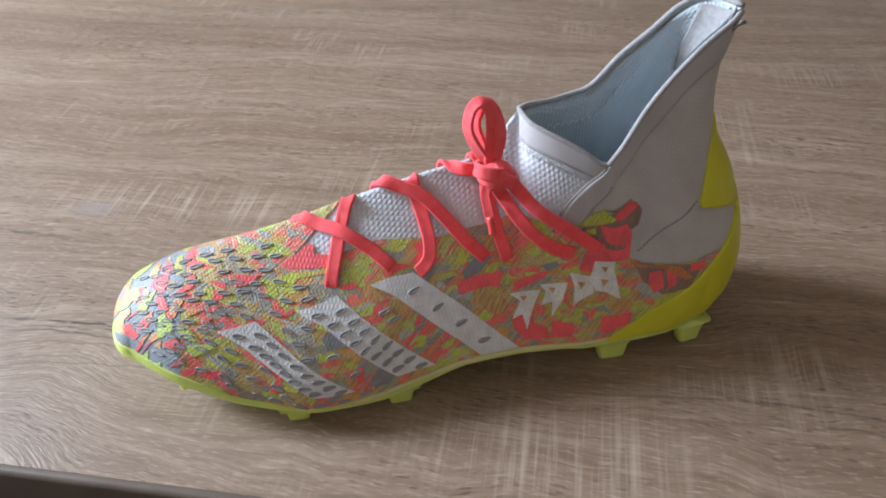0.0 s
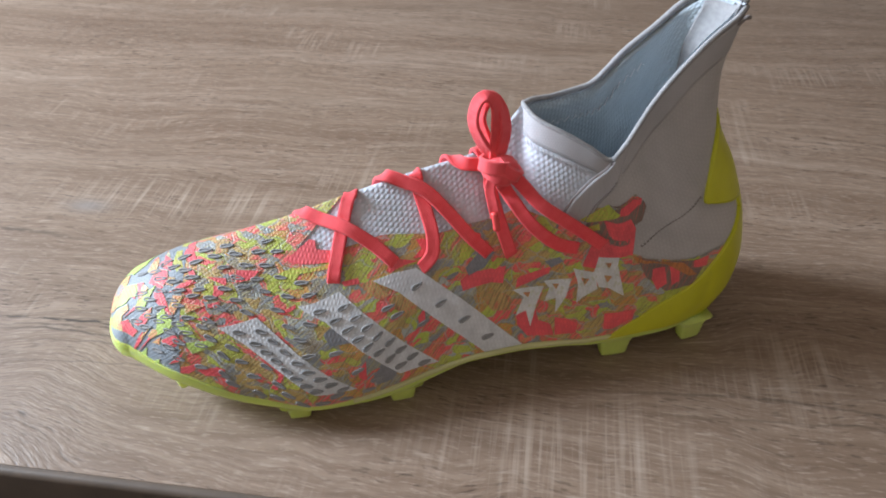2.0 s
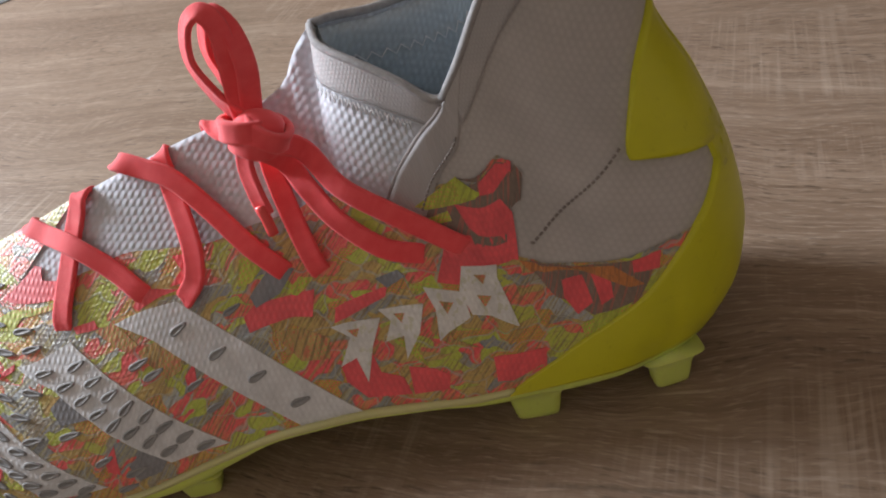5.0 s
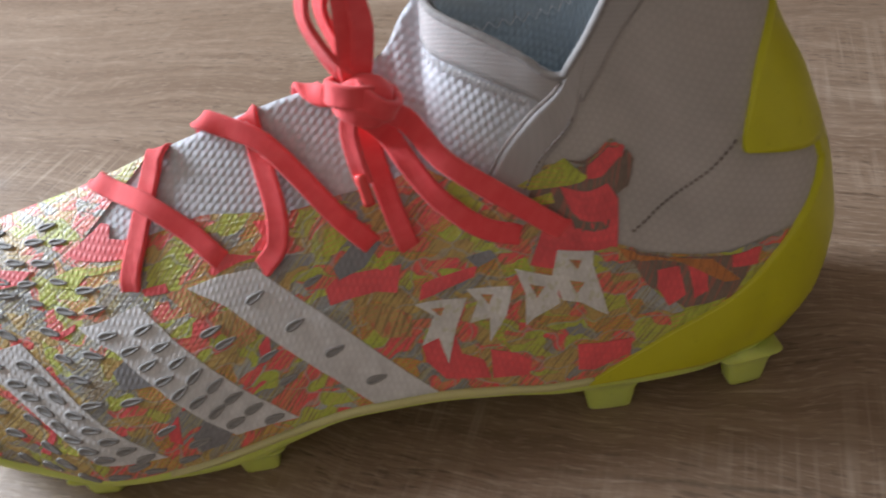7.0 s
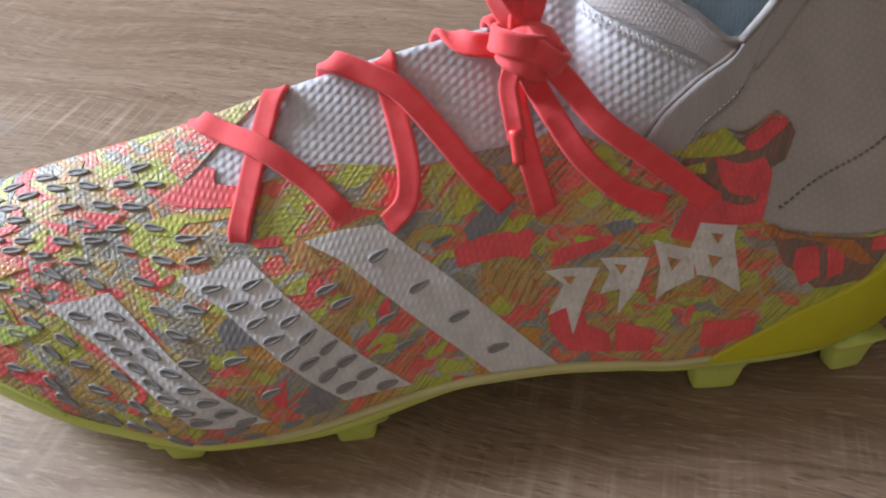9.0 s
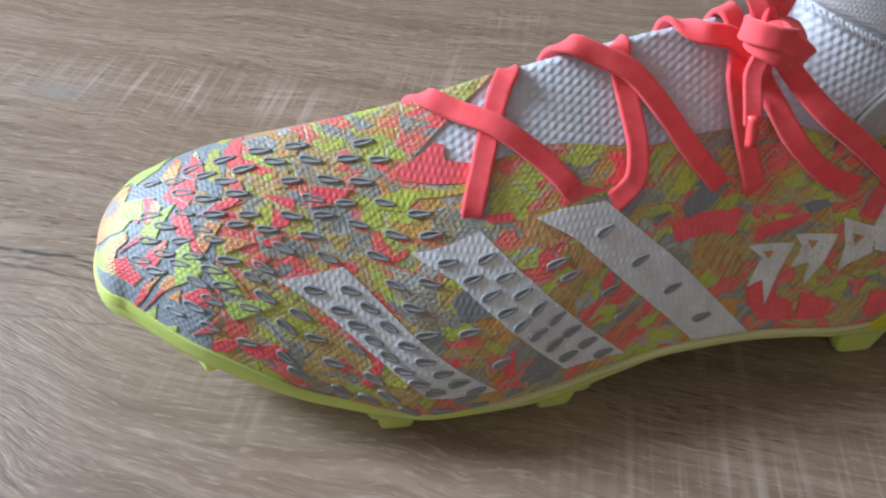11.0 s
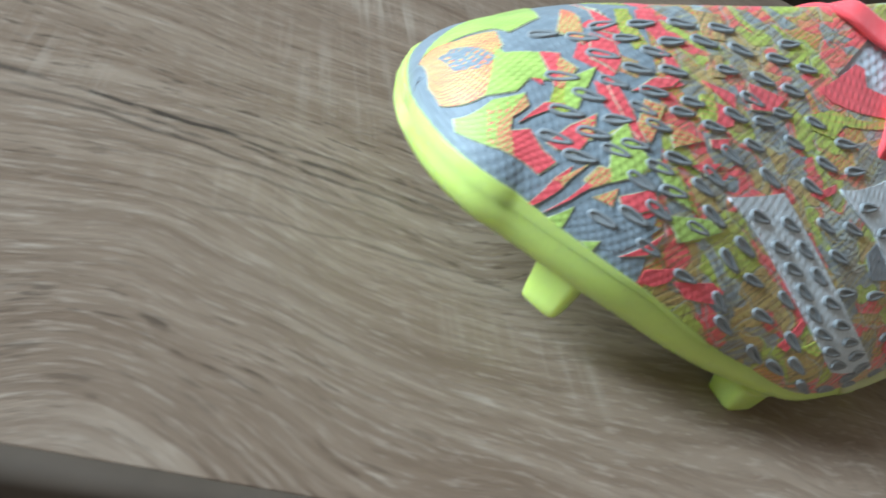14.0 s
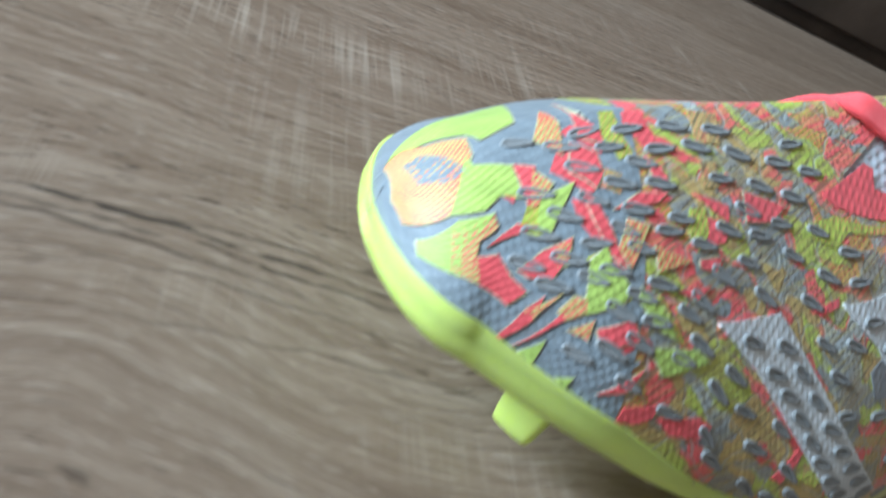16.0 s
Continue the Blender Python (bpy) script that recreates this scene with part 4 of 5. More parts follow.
print_shard(CORAL, (-0.0295, 0.616), (-0.0281, 0.639), (-0.0242, 0.633), (-0.0155, 0.582), (-0.0213, 0.595), (-0.0280, 0.597))
print_shard(CORAL, (-0.0170, 0.681), (-0.0136, 0.671), (-0.0107, 0.629), (-0.0102, 0.582), (-0.0184, 0.605), (-0.0146, 0.631))
print_shard(OCHRE, (-0.0289, 0.496), (-0.0222, 0.485), (-0.0169, 0.426), (-0.0170, 0.366), (-0.0214, 0.365), (-0.0280, 0.471))
print_shard(CORAL, (-0.0485, 0.673), (-0.0416, 0.663), (-0.0405, 0.637), (-0.0474, 0.653))
print_shard(OCHRE, (-0.0415, 0.637), (-0.0356, 0.624), (-0.0288, 0.515), (-0.0317, 0.516))
print_shard(CORAL, (-0.0165, 0.342), (-0.0136, 0.363), (-0.0134, 0.291), (-0.0158, 0.278))
print_shard(SLATE, (-0.0563, 0.496), (-0.0503, 0.536), (-0.0416, 0.460), (-0.0389, 0.405), (-0.0457, 0.427), (-0.0535, 0.441))
print_shard(SLATE, (-0.0357, 0.195), (-0.0301, 0.227), (-0.0236, 0.140), (-0.0281, 0.083), (-0.0344, 0.105))
print_shard(CORAL, (-0.0420, 0.274), (-0.0387, 0.304), (-0.0384, 0.187), (-0.0415, 0.228))
print_shard(GREEN, (-0.0721, 0.217), (-0.0650, 0.318), (-0.0637, 0.301), (-0.0668, 0.230))
print_shard(CORAL, (-0.0784, 0.165), (-0.0740, 0.288), (-0.0725, 0.292), (-0.0755, 0.170))
print_shard(CORAL, (-0.0755, 0.570), (-0.0678, 0.623), (-0.0677, 0.607), (-0.0728, 0.571))
print_shard(CORAL, (0.0017, 0.408), (0.0049, 0.431), (0.0216, 0.421), (0.0202, 0.346), (0.0149, 0.362), (0.0029, 0.358))
print_shard(CORAL, (0.0266, 0.354), (0.0416, 0.413), (0.0407, 0.380), (0.0295, 0.322), (0.0258, 0.311))
print_shard(CORAL, (0.0258, 0.186), (0.0342, 0.223), (0.0361, 0.143), (0.0419, 0.117), (0.0436, 0.055), (0.0314, 0.063), (0.0267, 0.129))
print_shard(CORAL, (0.0438, 0.152), (0.0508, 0.139), (0.0550, 0.114), (0.0543, 0.063), (0.0441, 0.054))
print_shard(CORAL, (0.0681, 0.156), (0.0836, 0.143), (0.0836, 0.092), (0.0739, 0.053), (0.0688, 0.062))
print_shard(CORAL, (0.0907, 0.337), (0.0969, 0.327), (0.0983, 0.239), (0.0936, 0.217), (0.0904, 0.283))
print_shard(CORAL, (0.0993, 0.321), (0.1043, 0.300), (0.1041, 0.238), (0.1005, 0.224))
print_shard(CORAL, (0.0585, 0.462), (0.0629, 0.588), (0.0709, 0.583), (0.0704, 0.560), (0.0678, 0.508), (0.0674, 0.443), (0.0639, 0.419))
print_shard(CORAL, (0.0714, 0.571), (0.0789, 0.557), (0.0803, 0.494), (0.0718, 0.519))
print_shard(SLATE, (0.0040, 0.459), (0.0108, 0.523), (0.0169, 0.495), (0.0122, 0.437), (0.0054, 0.420))
print_shard(GREEN, (0.0021, 0.573), (0.0076, 0.571), (0.0090, 0.533), (0.0049, 0.495), (0.0012, 0.499))
print_shard(GREEN, (0.0140, 0.433), (0.0178, 0.468), (0.0220, 0.453), (0.0168, 0.417))
print_shard(GREEN, (0.0418, 0.245), (0.0456, 0.246), (0.0498, 0.139), (0.0447, 0.199))
print_shard(OCHRE, (0.0085, 0.336), (0.0168, 0.323), (0.0240, 0.273), (0.0231, 0.212), (0.0157, 0.226))
print_shard(GREEN, (0.0942, 0.181), (0.1009, 0.196), (0.1089, 0.206), (0.1005, 0.124), (0.0957, 0.126))
print_shard(OCHRE, (0.0803, 0.471), (0.0868, 0.454), (0.0978, 0.334), (0.0887, 0.379), (0.0807, 0.411))
print_shard(OCHRE, (0.0970, 0.397), (0.1030, 0.399), (0.1105, 0.272), (0.1082, 0.260), (0.1000, 0.360))
print_shard(OCHRE, (0.0514, 0.272), (0.0542, 0.338), (0.0575, 0.239), (0.0647, 0.199), (0.0555, 0.226))
print_shard(SLATE, (0.0387, 0.434), (0.0454, 0.464), (0.0473, 0.446), (0.0416, 0.407))
print_shard(GREEN, (0.0473, 0.403), (0.0551, 0.458), (0.0532, 0.400))
print_shard(GREEN, (0.0545, 0.664), (0.0693, 0.774), (0.0755, 0.708), (0.0580, 0.660))
print_shard(CORAL, (0.0757, 0.740), (0.0827, 0.740), (0.0876, 0.710), (0.0866, 0.694), (0.0793, 0.682), (0.0748, 0.705))
print_shard(DUSK, (0.0693, 0.770), (0.0814, 0.751), (0.0757, 0.746))
print_shard(DUSK, (0.0835, 0.676), (0.0881, 0.698), (0.0894, 0.661), (0.0863, 0.612), (0.0828, 0.606))
print_shard(CORAL, (0.0666, 0.686), (0.0805, 0.654), (0.0827, 0.594), (0.0805, 0.557), (0.0689, 0.610))
print_shard(GREEN, (0.0580, 0.635), (0.0641, 0.663), (0.0646, 0.632), (0.0604, 0.621))
print_shard(DUSK, (0.0688, 0.590), (0.0793, 0.552), (0.0786, 0.530), (0.0694, 0.549))
print_shard(CORAL, (0.0560, 0.432), (0.0605, 0.552), (0.0700, 0.556), (0.0786, 0.523), (0.0785, 0.469), (0.0641, 0.488), (0.0642, 0.421))

print_shard(ORANGE, (0.0940, 0.398), (0.1000, 0.376), (0.1060, 0.322), (0.1125, 0.244), (0.1085, 0.252), (0.1000, 0.318))
print_shard(CORAL, (0.1110, 0.330), (0.1185, 0.300), (0.1170, 0.262), (0.1105, 0.285))
print_shard(ORANGE, (0.0805, 0.462), (0.0860, 0.440), (0.0960, 0.345), (0.0900, 0.372), (0.0830, 0.402))
print_shard(GREEN, (0.0572, 0.672), (0.0610, 0.712), (0.0690, 0.738), (0.0752, 0.716), (0.0730, 0.700), (0.0640, 0.690))

# sharp shards on the toe, each with a thin pale outline
def toe_shard(mat, *corners):
    global shards_laid
    shards_laid += 1
    cx, cv = sum(c[0] for c in corners) / len(corners), sum(c[1] for c in corners) / len(corners)
    wider = []
    for x, v in corners:
        d = math.hypot(x - cx, (v - cv) * 0.062)
        k = 1 + 0.00038 / max(d, 0.001)
        wider.append((max(cx + (x - cx) * k, TOE + 0.0004), max(cv + (v - cv) * k, 0.01)))
    decal("print_outline", wider, 0.00017 + 0.000001 * shards_laid, RIM, "thin pale outline", step=0.0020, skirt=0.0001)
    decal("print_shard", corners, 0.00030 + 0.000001 * shards_laid, mat, step=0.0020, skirt=0.0001)


toe_shard(TOE_LIME, (-0.1331, 1.297), (-0.1354, 1.019), (-0.1410, 0.965), (-0.1428, 1.039), (-0.1495, 1.157), (-0.1526, 1.337))
toe_shard(HALF, (-0.1530, 1.338), (-0.1483, 1.099), (-0.1429, 1.001), (-0.1428, 0.891), (-0.1446, 0.782), (-0.1465, 0.591), (-0.1520, 0.473), (-0.1531, 0.678))
toe_shard(TOE_LIME, (-0.1438, 0.887), (-0.1427, 0.834), (-0.1374, 0.796), (-0.1363, 0.653), (-0.1395, 0.668), (-0.1418, 0.609), (-0.1465, 0.591))
toe_shard(MIST, (-0.1515, 1.030), (-0.1496, 1.038), (-0.1463, 0.933), (-0.1436, 0.801), (-0.1468, 0.775), (-0.1501, 0.812))
toe_shard(TOE_LIME, (-0.1504, 0.394), (-0.1455, 0.563), (-0.1405, 0.590), (-0.1450, 0.426), (-0.1447, 0.290), (-0.1501, 0.295))
toe_shard(HALF, (-0.1463, 0.507), (-0.1405, 0.582), (-0.1399, 0.527), (-0.1426, 0.472), (-0.1429, 0.408), (-0.1420, 0.277), (-0.1461, 0.304))
toe_shard(CORAL, (-0.1432, 0.396), (-0.1397, 0.415), (-0.1374, 0.339), (-0.1348, 0.305), (-0.1372, 0.224), (-0.1434, 0.288))
toe_shard(CORAL, (-0.1366, 0.374), (-0.1331, 0.465), (-0.1286, 0.533), (-0.1296, 0.449), (-0.1314, 0.373), (-0.1348, 0.357))
toe_shard(HALF, (-0.1314, 0.487), (-0.1286, 0.533), (-0.1292, 0.437), (-0.1311, 0.423))
toe_shard(CORAL, (-0.1416, 0.445), (-0.1372, 0.549), (-0.1338, 0.553), (-0.1379, 0.499))
toe_shard(CORAL, (-0.1373, 0.800), (-0.1340, 0.782), (-0.1340, 0.686), (-0.1354, 0.619), (-0.1363, 0.711))
toe_shard(HALF, (-0.1345, 0.772), (-0.1314, 0.710), (-0.1344, 0.614), (-0.1351, 0.629))
toe_shard(TOE_LIME, (-0.1335, 0.661), (-0.1280, 0.719), (-0.1310, 0.595), (-0.1321, 0.525), (-0.1342, 0.555))
toe_shard(CORAL, (-0.1278, 0.873), (-0.1236, 0.829), (-0.1229, 0.756), (-0.1243, 0.706), (-0.1260, 0.732), (-0.1284, 0.760))
toe_shard(CORAL, (-0.1271, 0.697), (-0.1244, 0.653), (-0.1220, 0.573), (-0.1210, 0.525), (-0.1193, 0.477), (-0.1222, 0.505), (-0.1251, 0.600))
toe_shard(HALF, (-0.1210, 0.525), (-0.1193, 0.618), (-0.1153, 0.608), (-0.1185, 0.482))
toe_shard(CORAL, (-0.1266, 1.149), (-0.1261, 1.013), (-0.1221, 0.915), (-0.1218, 0.858), (-0.1258, 0.894))
toe_shard(HALF, (-0.1303, 1.076), (-0.1287, 0.965), (-0.1292, 0.824), (-0.1334, 0.902))
toe_shard(TOE_LIME, (-0.1257, 0.470), (-0.1230, 0.528), (-0.1222, 0.479), (-0.1184, 0.426), (-0.1195, 0.382), (-0.1266, 0.293), (-0.1257, 0.373))
toe_shard(CORAL, (-0.1374, 0.072), (-0.1345, 0.237), (-0.1321, 0.311), (-0.1329, 0.215), (-0.1367, 0.070))
toe_shard(HALF, (-0.1345, 0.234), (-0.1292, 0.348), (-0.1317, 0.273), (-0.1332, 0.211))
toe_shard(CORAL, (-0.1348, 0.071), (-0.1287, 0.292), (-0.1267, 0.306), (-0.1301, 0.219))
toe_shard(HALF, (-0.1297, 0.281), (-0.1277, 0.347), (-0.1256, 0.353), (-0.1253, 0.313), (-0.1284, 0.260))
toe_shard(TOE_LIME, (-0.1336, 0.064), (-0.1304, 0.162), (-0.1311, 0.054))
toe_shard(HALF, (-0.1277, 0.233), (-0.1240, 0.297), (-0.1244, 0.234))
toe_shard(CORAL, (-0.1234, 0.275), (-0.1174, 0.345), (-0.1159, 0.294), (-0.1198, 0.247), (-0.1227, 0.253))
toe_shard(TOE_LIME, (-0.1166, 0.437), (-0.1121, 0.404), (-0.1086, 0.338), (-0.1126, 0.343), (-0.1169, 0.399))
toe_shard(TOE_LIME, (-0.1273, 0.052), (-0.1247, 0.091), (-0.1254, 0.038))
toe_shard(CORAL, (-0.1207, 0.081), (-0.1138, 0.227), (-0.1158, 0.141))
toe_shard(TOE_LIME, (-0.1138, 0.285), (-0.1038, 0.341), (-0.1006, 0.333), (-0.1100, 0.230))
toe_shard(CORAL, (-0.1216, 0.642), (-0.1167, 0.700), (-0.1109, 0.709), (-0.1132, 0.678))
toe_shard(CORAL, (-0.1046, 0.554), (-0.0995, 0.582), (-0.1007, 0.544), (-0.1041, 0.535))
toe_shard(CORAL, (-0.0934, 0.755), (-0.0829, 0.750), (-0.0870, 0.705), (-0.0930, 0.687))
toe_shard(CORAL, (-0.1149, 0.820), (-0.1118, 0.782), (-0.1104, 0.744), (-0.1133, 0.744))
toe_shard(HALF, (-0.1142, 0.557), (-0.1084, 0.544), (-0.1062, 0.544), (-0.1134, 0.490))
toe_shard(CORAL, (-0.1095, 0.458), (-0.1018, 0.505), (-0.1051, 0.453))

# ---- heel counter ----
counter_top = curve((0.0725, 0.0752, 0.091, 0.103, 0.118, 0.1265, 0.1345, 0.1385, 0.1405), (0.004, 0.025, 0.115, 0.170, 0.245, 0.295, 0.345, 0.385, 0.400))
tail_low = curve((0.1200, 0.130, 0.1385, 0.1405), (0.505, 0.450, 0.405, 0.395))
tail_top = curve((0.1200, 0.1212, 0.1285, 0.1393, 0.1405), (0.515, 0.535, 0.590, 0.655, 0.665))
bm = bmesh.new()
sheet(bm, band(0.0725, BACK, const(0.0), counter_top), 44, 20, 0.0024, 0.0018)
sheet(bm, band(0.1200, BACK, tail_low, tail_top), 24, 14, 0.0024, 0.0018)
sheet(bm, band(0.1374, BACK, const(0.345), const(0.445)), 12, 8, 0.00235, 0.0018)
sheet(bm, band(0.0725, BACK, lambda x: 2 - counter_top(x), const(2.0)), 44, 20, 0.0024, 0.0018)
sheet(bm, band(0.1200, BACK, lambda x: 2 - tail_top(x), lambda x: 2 - tail_low(x)), 24, 14, 0.0024, 0.0018)
bmesh.ops.remove_doubles(bm, verts=bm.verts[:], dist=0.00004)
part("heel_counter", bm, HEEL, boot, "moulded lime-yellow heel counter with a notch")

# ---- sole plate and studs ----
sole_deep = curve((-0.155, -0.12, -0.09, -0.055, -0.036, -0.022, -0.010, 0.005, 0.05, 0.07, 0.10, 0.14), (0.0065, 0.0080, 0.0060, 0.0045, 0.0070, 0.0075, 0.0050, 0.0022, 0.0024, 0.0050, 0.0065, 0.0060))
bm = bmesh.new()
rows = []
NS = 96
for i in range(NS + 1):
    x = ends(i / NS, TOE, BACK)
    h, row = sole_deep(x), []
    profile = ((0.0008, 0.0010), (0.0014, -0.25), (0.0008, -0.60), (-0.0012, -0.90), (-0.0040, -1.0), (-0.0120, -1.0))
    for v0, mirror in ((0.0, False), (2.0, True)):
        p, n = boot_point(x, v0), boot_normal(x, 0.02 if not mirror else 1.98)
        n = np.array((n[0], n[1], 0.0))
        n /= max(np.linalg.norm(n), 1e-9)
        pts = []
        for k, (out, dz) in enumerate(profile):
            if k == 0 and x < -0.096:
                out, dz = 0.0010, 0.0013
            q = p + n * out
            q[2] = p[2] + (dz if dz > 0 else dz * h)
            pts.append(q)
        row += pts if not mirror else pts[::-1]
    half = len(profile)
    c = np.array((x, centre(x), 0))
    for k, q in ((half - 1, row[half - 1]), (half, row[half])):     # keep the inner edges from crossing at the tips
        if (k == half - 1) == (q[1] > c[1]):
            q[1] = c[1]
    rows.append([bm.verts.new(q) for q in row])
for a, b2 in zip(rows, rows[1:]):
    for j in range(len(a) - 1):
        f = bm.faces.new((a[j], b2[j], b2[j + 1], a[j + 1]))
        f.smooth = True
bm.faces.new(rows[0])
bm.faces.new(rows[-1])
part("sole_plate", bm, LIME, boot, "translucent lime sole plate")
bm = bmesh.new()
sheet(bm, band(-0.045, 0.074, const(0.0), lambda x: 0.022), 60, 2, 0.0022, 0.0020)
part("sole_edge", bm, EDGE_CLEAR, boot, "thin pale translucent sole edge")


guard_top = curve((-0.1545, -0.1530, -0.1510, -0.1427, -0.1317, -0.1212, -0.1069, -0.095), (0.30, 0.235, 0.175, 0.110, 0.055, 0.032, 0.022, 0.015))
bm = bmesh.new()
sheet(bm, band(TOE, -0.095, const(0.0), guard_top), 50, 8, 0.0013, 0.0010, "low")
sheet(bm, band(TOE, -0.095, lambda x: 2 - guard_top(x), const(2.0)), 50, 8, 0.0013, 0.0010, "high")
part("toe_guard", bm, LIME, boot, "translucent lime rim wrapped up round the toe")


def stud(x, y, long, wide, turn, foot=0.0):
    """A bladed stud: flared root, tapered shank and a flat, slightly rounded tip; foot: how high the toe spring holds it over the table."""
    bm = bmesh.new()
    top = sole_line(x) - 0.55 * sole_deep(x)
    levels = ((1.0, 1.70), (0.86, 1.30), (0.62, 1.10), (0.20, 0.98), (0.06, 0.92), (0.0, 0.74))
    rings = []
    for s, k in levels:
        ring = []
        for i in range(20):
            a = 2 * math.pi * i / 20
            c, d = math.cos(a), math.sin(a)
            px = math.copysign(abs(c) ** 0.38, c) * long / 2 * k
            py = math.copysign(abs(d) ** 0.38, d) * wide / 2 * k
            r = radians(turn)
            ring.append(bm.verts.new((x + px * math.cos(r) - py * math.sin(r), y + px * math.sin(r) + py * math.cos(r), foot + (top - foot) * s)))
        rings.append(ring)
    for a, b3 in zip(rings, rings[1:]):
        for i in range(20):
            bm.faces.new((a[i], a[(i + 1) % 20], b3[(i + 1) % 20], b3[i])).smooth = True
    bm.faces.new(rings[0])
    bm.faces.new(rings[-1])
    part("stud", bm, LIME, boot, "lime moulded stud")


for args in ((-0.1200, 0.2470, 0.0092, 0.0092, 38, 0.0086), (-0.0690, 0.2355, 0.0100, 0.0085, 8), (-0.0245, 0.2445, 0.0110, 0.0075, 14),
             (0.0745, 0.2700, 0.0135, 0.0070, 10), (0.1130, 0.2805, 0.0110, 0.0070, 20),
             (-0.1330, 0.2930, 0.0090, 0.0085, -40, 0.0095), (-0.0700, 0.3220, 0.0100, 0.0085, -5), (-0.0250, 0.3210, 0.0110, 0.0075, -5),
             (0.0745, 0.3310, 0.0135, 0.0070, 8), (0.1130, 0.3330, 0.0110, 0.0070, 0)):
    stud(*args)

# ---- laces ----
lace(((-0.0436, 1.300, 0.001), (-0.0440, 1.120, 0.0013), (-0.0438, 0.990, 0.0015), (-0.0462, 0.943, 0.0014), (-0.0490, 0.821, 0.0016), (-0.0512, 0.720, 0.0016), (-0.0517, 0.686, 0.0004), (-0.0517, 0.676, -0.0008)), label="flat coral lace strand")
lace(((-0.0700, 1.160, 0.001), (-0.0670, 1.050, 0.0014), (-0.0640, 0.985, 0.0015), (-0.0570, 0.935, 0.0018), (-0.0458, 0.859, 0.0036), (-0.0344, 0.746, 0.0017), (-0.0274, 0.647, 0.0012), (-0.0254, 0.620, -0.0008)), label="flat coral lace strand")
lace(((-0.0190, 1.260, 0.001), (-0.0178, 1.100, 0.0013), (-0.0167, 0.985, 0.0015), (-0.0156, 0.911, 0.0016), (-0.0126, 0.789, 0.0022), (-0.0100, 0.672, 0.0028), (-0.0102, 0.586, 0.0025), (-0.0139, 0.552, 0.0010), (-0.0154, 0.548, -0.0008)), label="flat coral lace strand")
lace(((-0.0335, 1.120, 0.001), (-0.0315, 1.040, 0.0030), (-0.0285, 0.995, 0.0040), (-0.0216, 0.965, 0.0036), (-0.0126, 0.884, 0.0038), (-0.0030, 0.741, 0.0030), (0.0056, 0.602, 0.0018), (0.0131, 0.509, 0.0010), (0.0144, 0.492, -0.0008)), label="flat coral lace strand")
KNOT = np.array((0.0165, 0.2775, 0.1000))
lace(((-0.0040, 1.100, 0.001), (-0.0020, 1.020, 0.0028), (0.0035, 0.965, 0.0034), (0.0108, 0.929, 0.0040), (0.0173, 0.852, 0.0045)), label="flat coral lace strand")
lace(((0.0090, 1.150, 0.001), (0.0100, 1.000, 0.0022), (0.0128, 0.927, 0.0030), (0.0144, 0.794, 0.0026), (0.0179, 0.649, 0.0026), (0.0229, 0.492, 0.0016), (0.0246, 0.453, -0.0008)), label="flat coral lace strand")
lace(((0.0199, 0.776, 0.0065), (0.0251, 0.670, 0.0058), (0.0330, 0.596, 0.0042), (0.0430, 0.533, 0.0026), (0.0525, 0.522, 0.0012), (0.0548, 0.521, -0.0008)), extra=(KNOT + (0.0010, -0.003, -0.003),), label="flat coral lace strand")
lace(((0.0254, 0.764, 0.0080), (0.0370, 0.699, 0.0070), (0.0480, 0.655, 0.0058), (0.0575, 0.611, 0.0040), (0.0650, 0.560, 0.0022), (0.0668, 0.545, -0.0004)), extra=(KNOT + (0.0030, -0.003, -0.002),), label="flat coral lace strand")


def free_ribbon(name, pts, face, wide=0.0055, thick=0.0017, label=""):
    bm = bmesh.new()
    faces = face if isinstance(face[0], (tuple, list)) else [face] * len(pts)
    ribbon(bm, pts, faces, wide, thick, 7)
    return part(name, bm, LACE, boot, label)


free_ribbon("bow_loop", [(0.0150, 0.2785, 0.1035), (0.0105, 0.2790, 0.1103), (0.0070, 0.2805, 0.1185), (0.0085, 0.2825, 0.1263), (0.0125, 0.2835, 0.1287), (0.0160, 0.2825, 0.1249), (0.0165, 0.2805, 0.1167), (0.0160, 0.2790, 0.1085), (0.0160, 0.2785, 0.1035)],
            [(-0.5, -0.6, 0.3), (-0.6, -0.6, 0.2), (-0.7, -0.6, 0.2), (-0.5, -0.5, 0.7), (0.1, -0.4, 0.9), (0.5, -0.7, 0.5), (0.5, -0.8, 0.1), (0.5, -0.8, 0.0), (0.4, -0.8, 0.0)], label="upright loop of the coral bow")
free_ribbon("bow_loop", [(0.0160, 0.2830, 0.1035), (0.0120, 0.2840, 0.1112), (0.0100, 0.2850, 0.1194), (0.0135, 0.2855, 0.1272), (0.0180, 0.2840, 0.1235), (0.0200, 0.2815, 0.1158), (0.0190, 0.2800, 0.1085), (0.0175, 0.2800, 0.1035)],
            [(-0.5, -0.6, 0.3), (-0.6, -0.6, 0.2), (-0.6, -0.6, 0.3), (0.0, -0.5, 0.9), (0.6, -0.6, 0.4), (0.6, -0.8, 0.1), (0.5, -0.8, 0.0), (0.4, -0.8, 0.0)], label="upright loop of the coral bow")
tip = free_ribbon("lace_tip", [KNOT + (-0.0015, -0.0035, -0.003), (0.0140, 0.2730, 0.0920), (0.0152, 0.2705, 0.0860), (0.0165, 0.2690, 0.0805)], (-0.2, -0.9, 0.3), 0.0046, 0.0018, "short loose lace end")
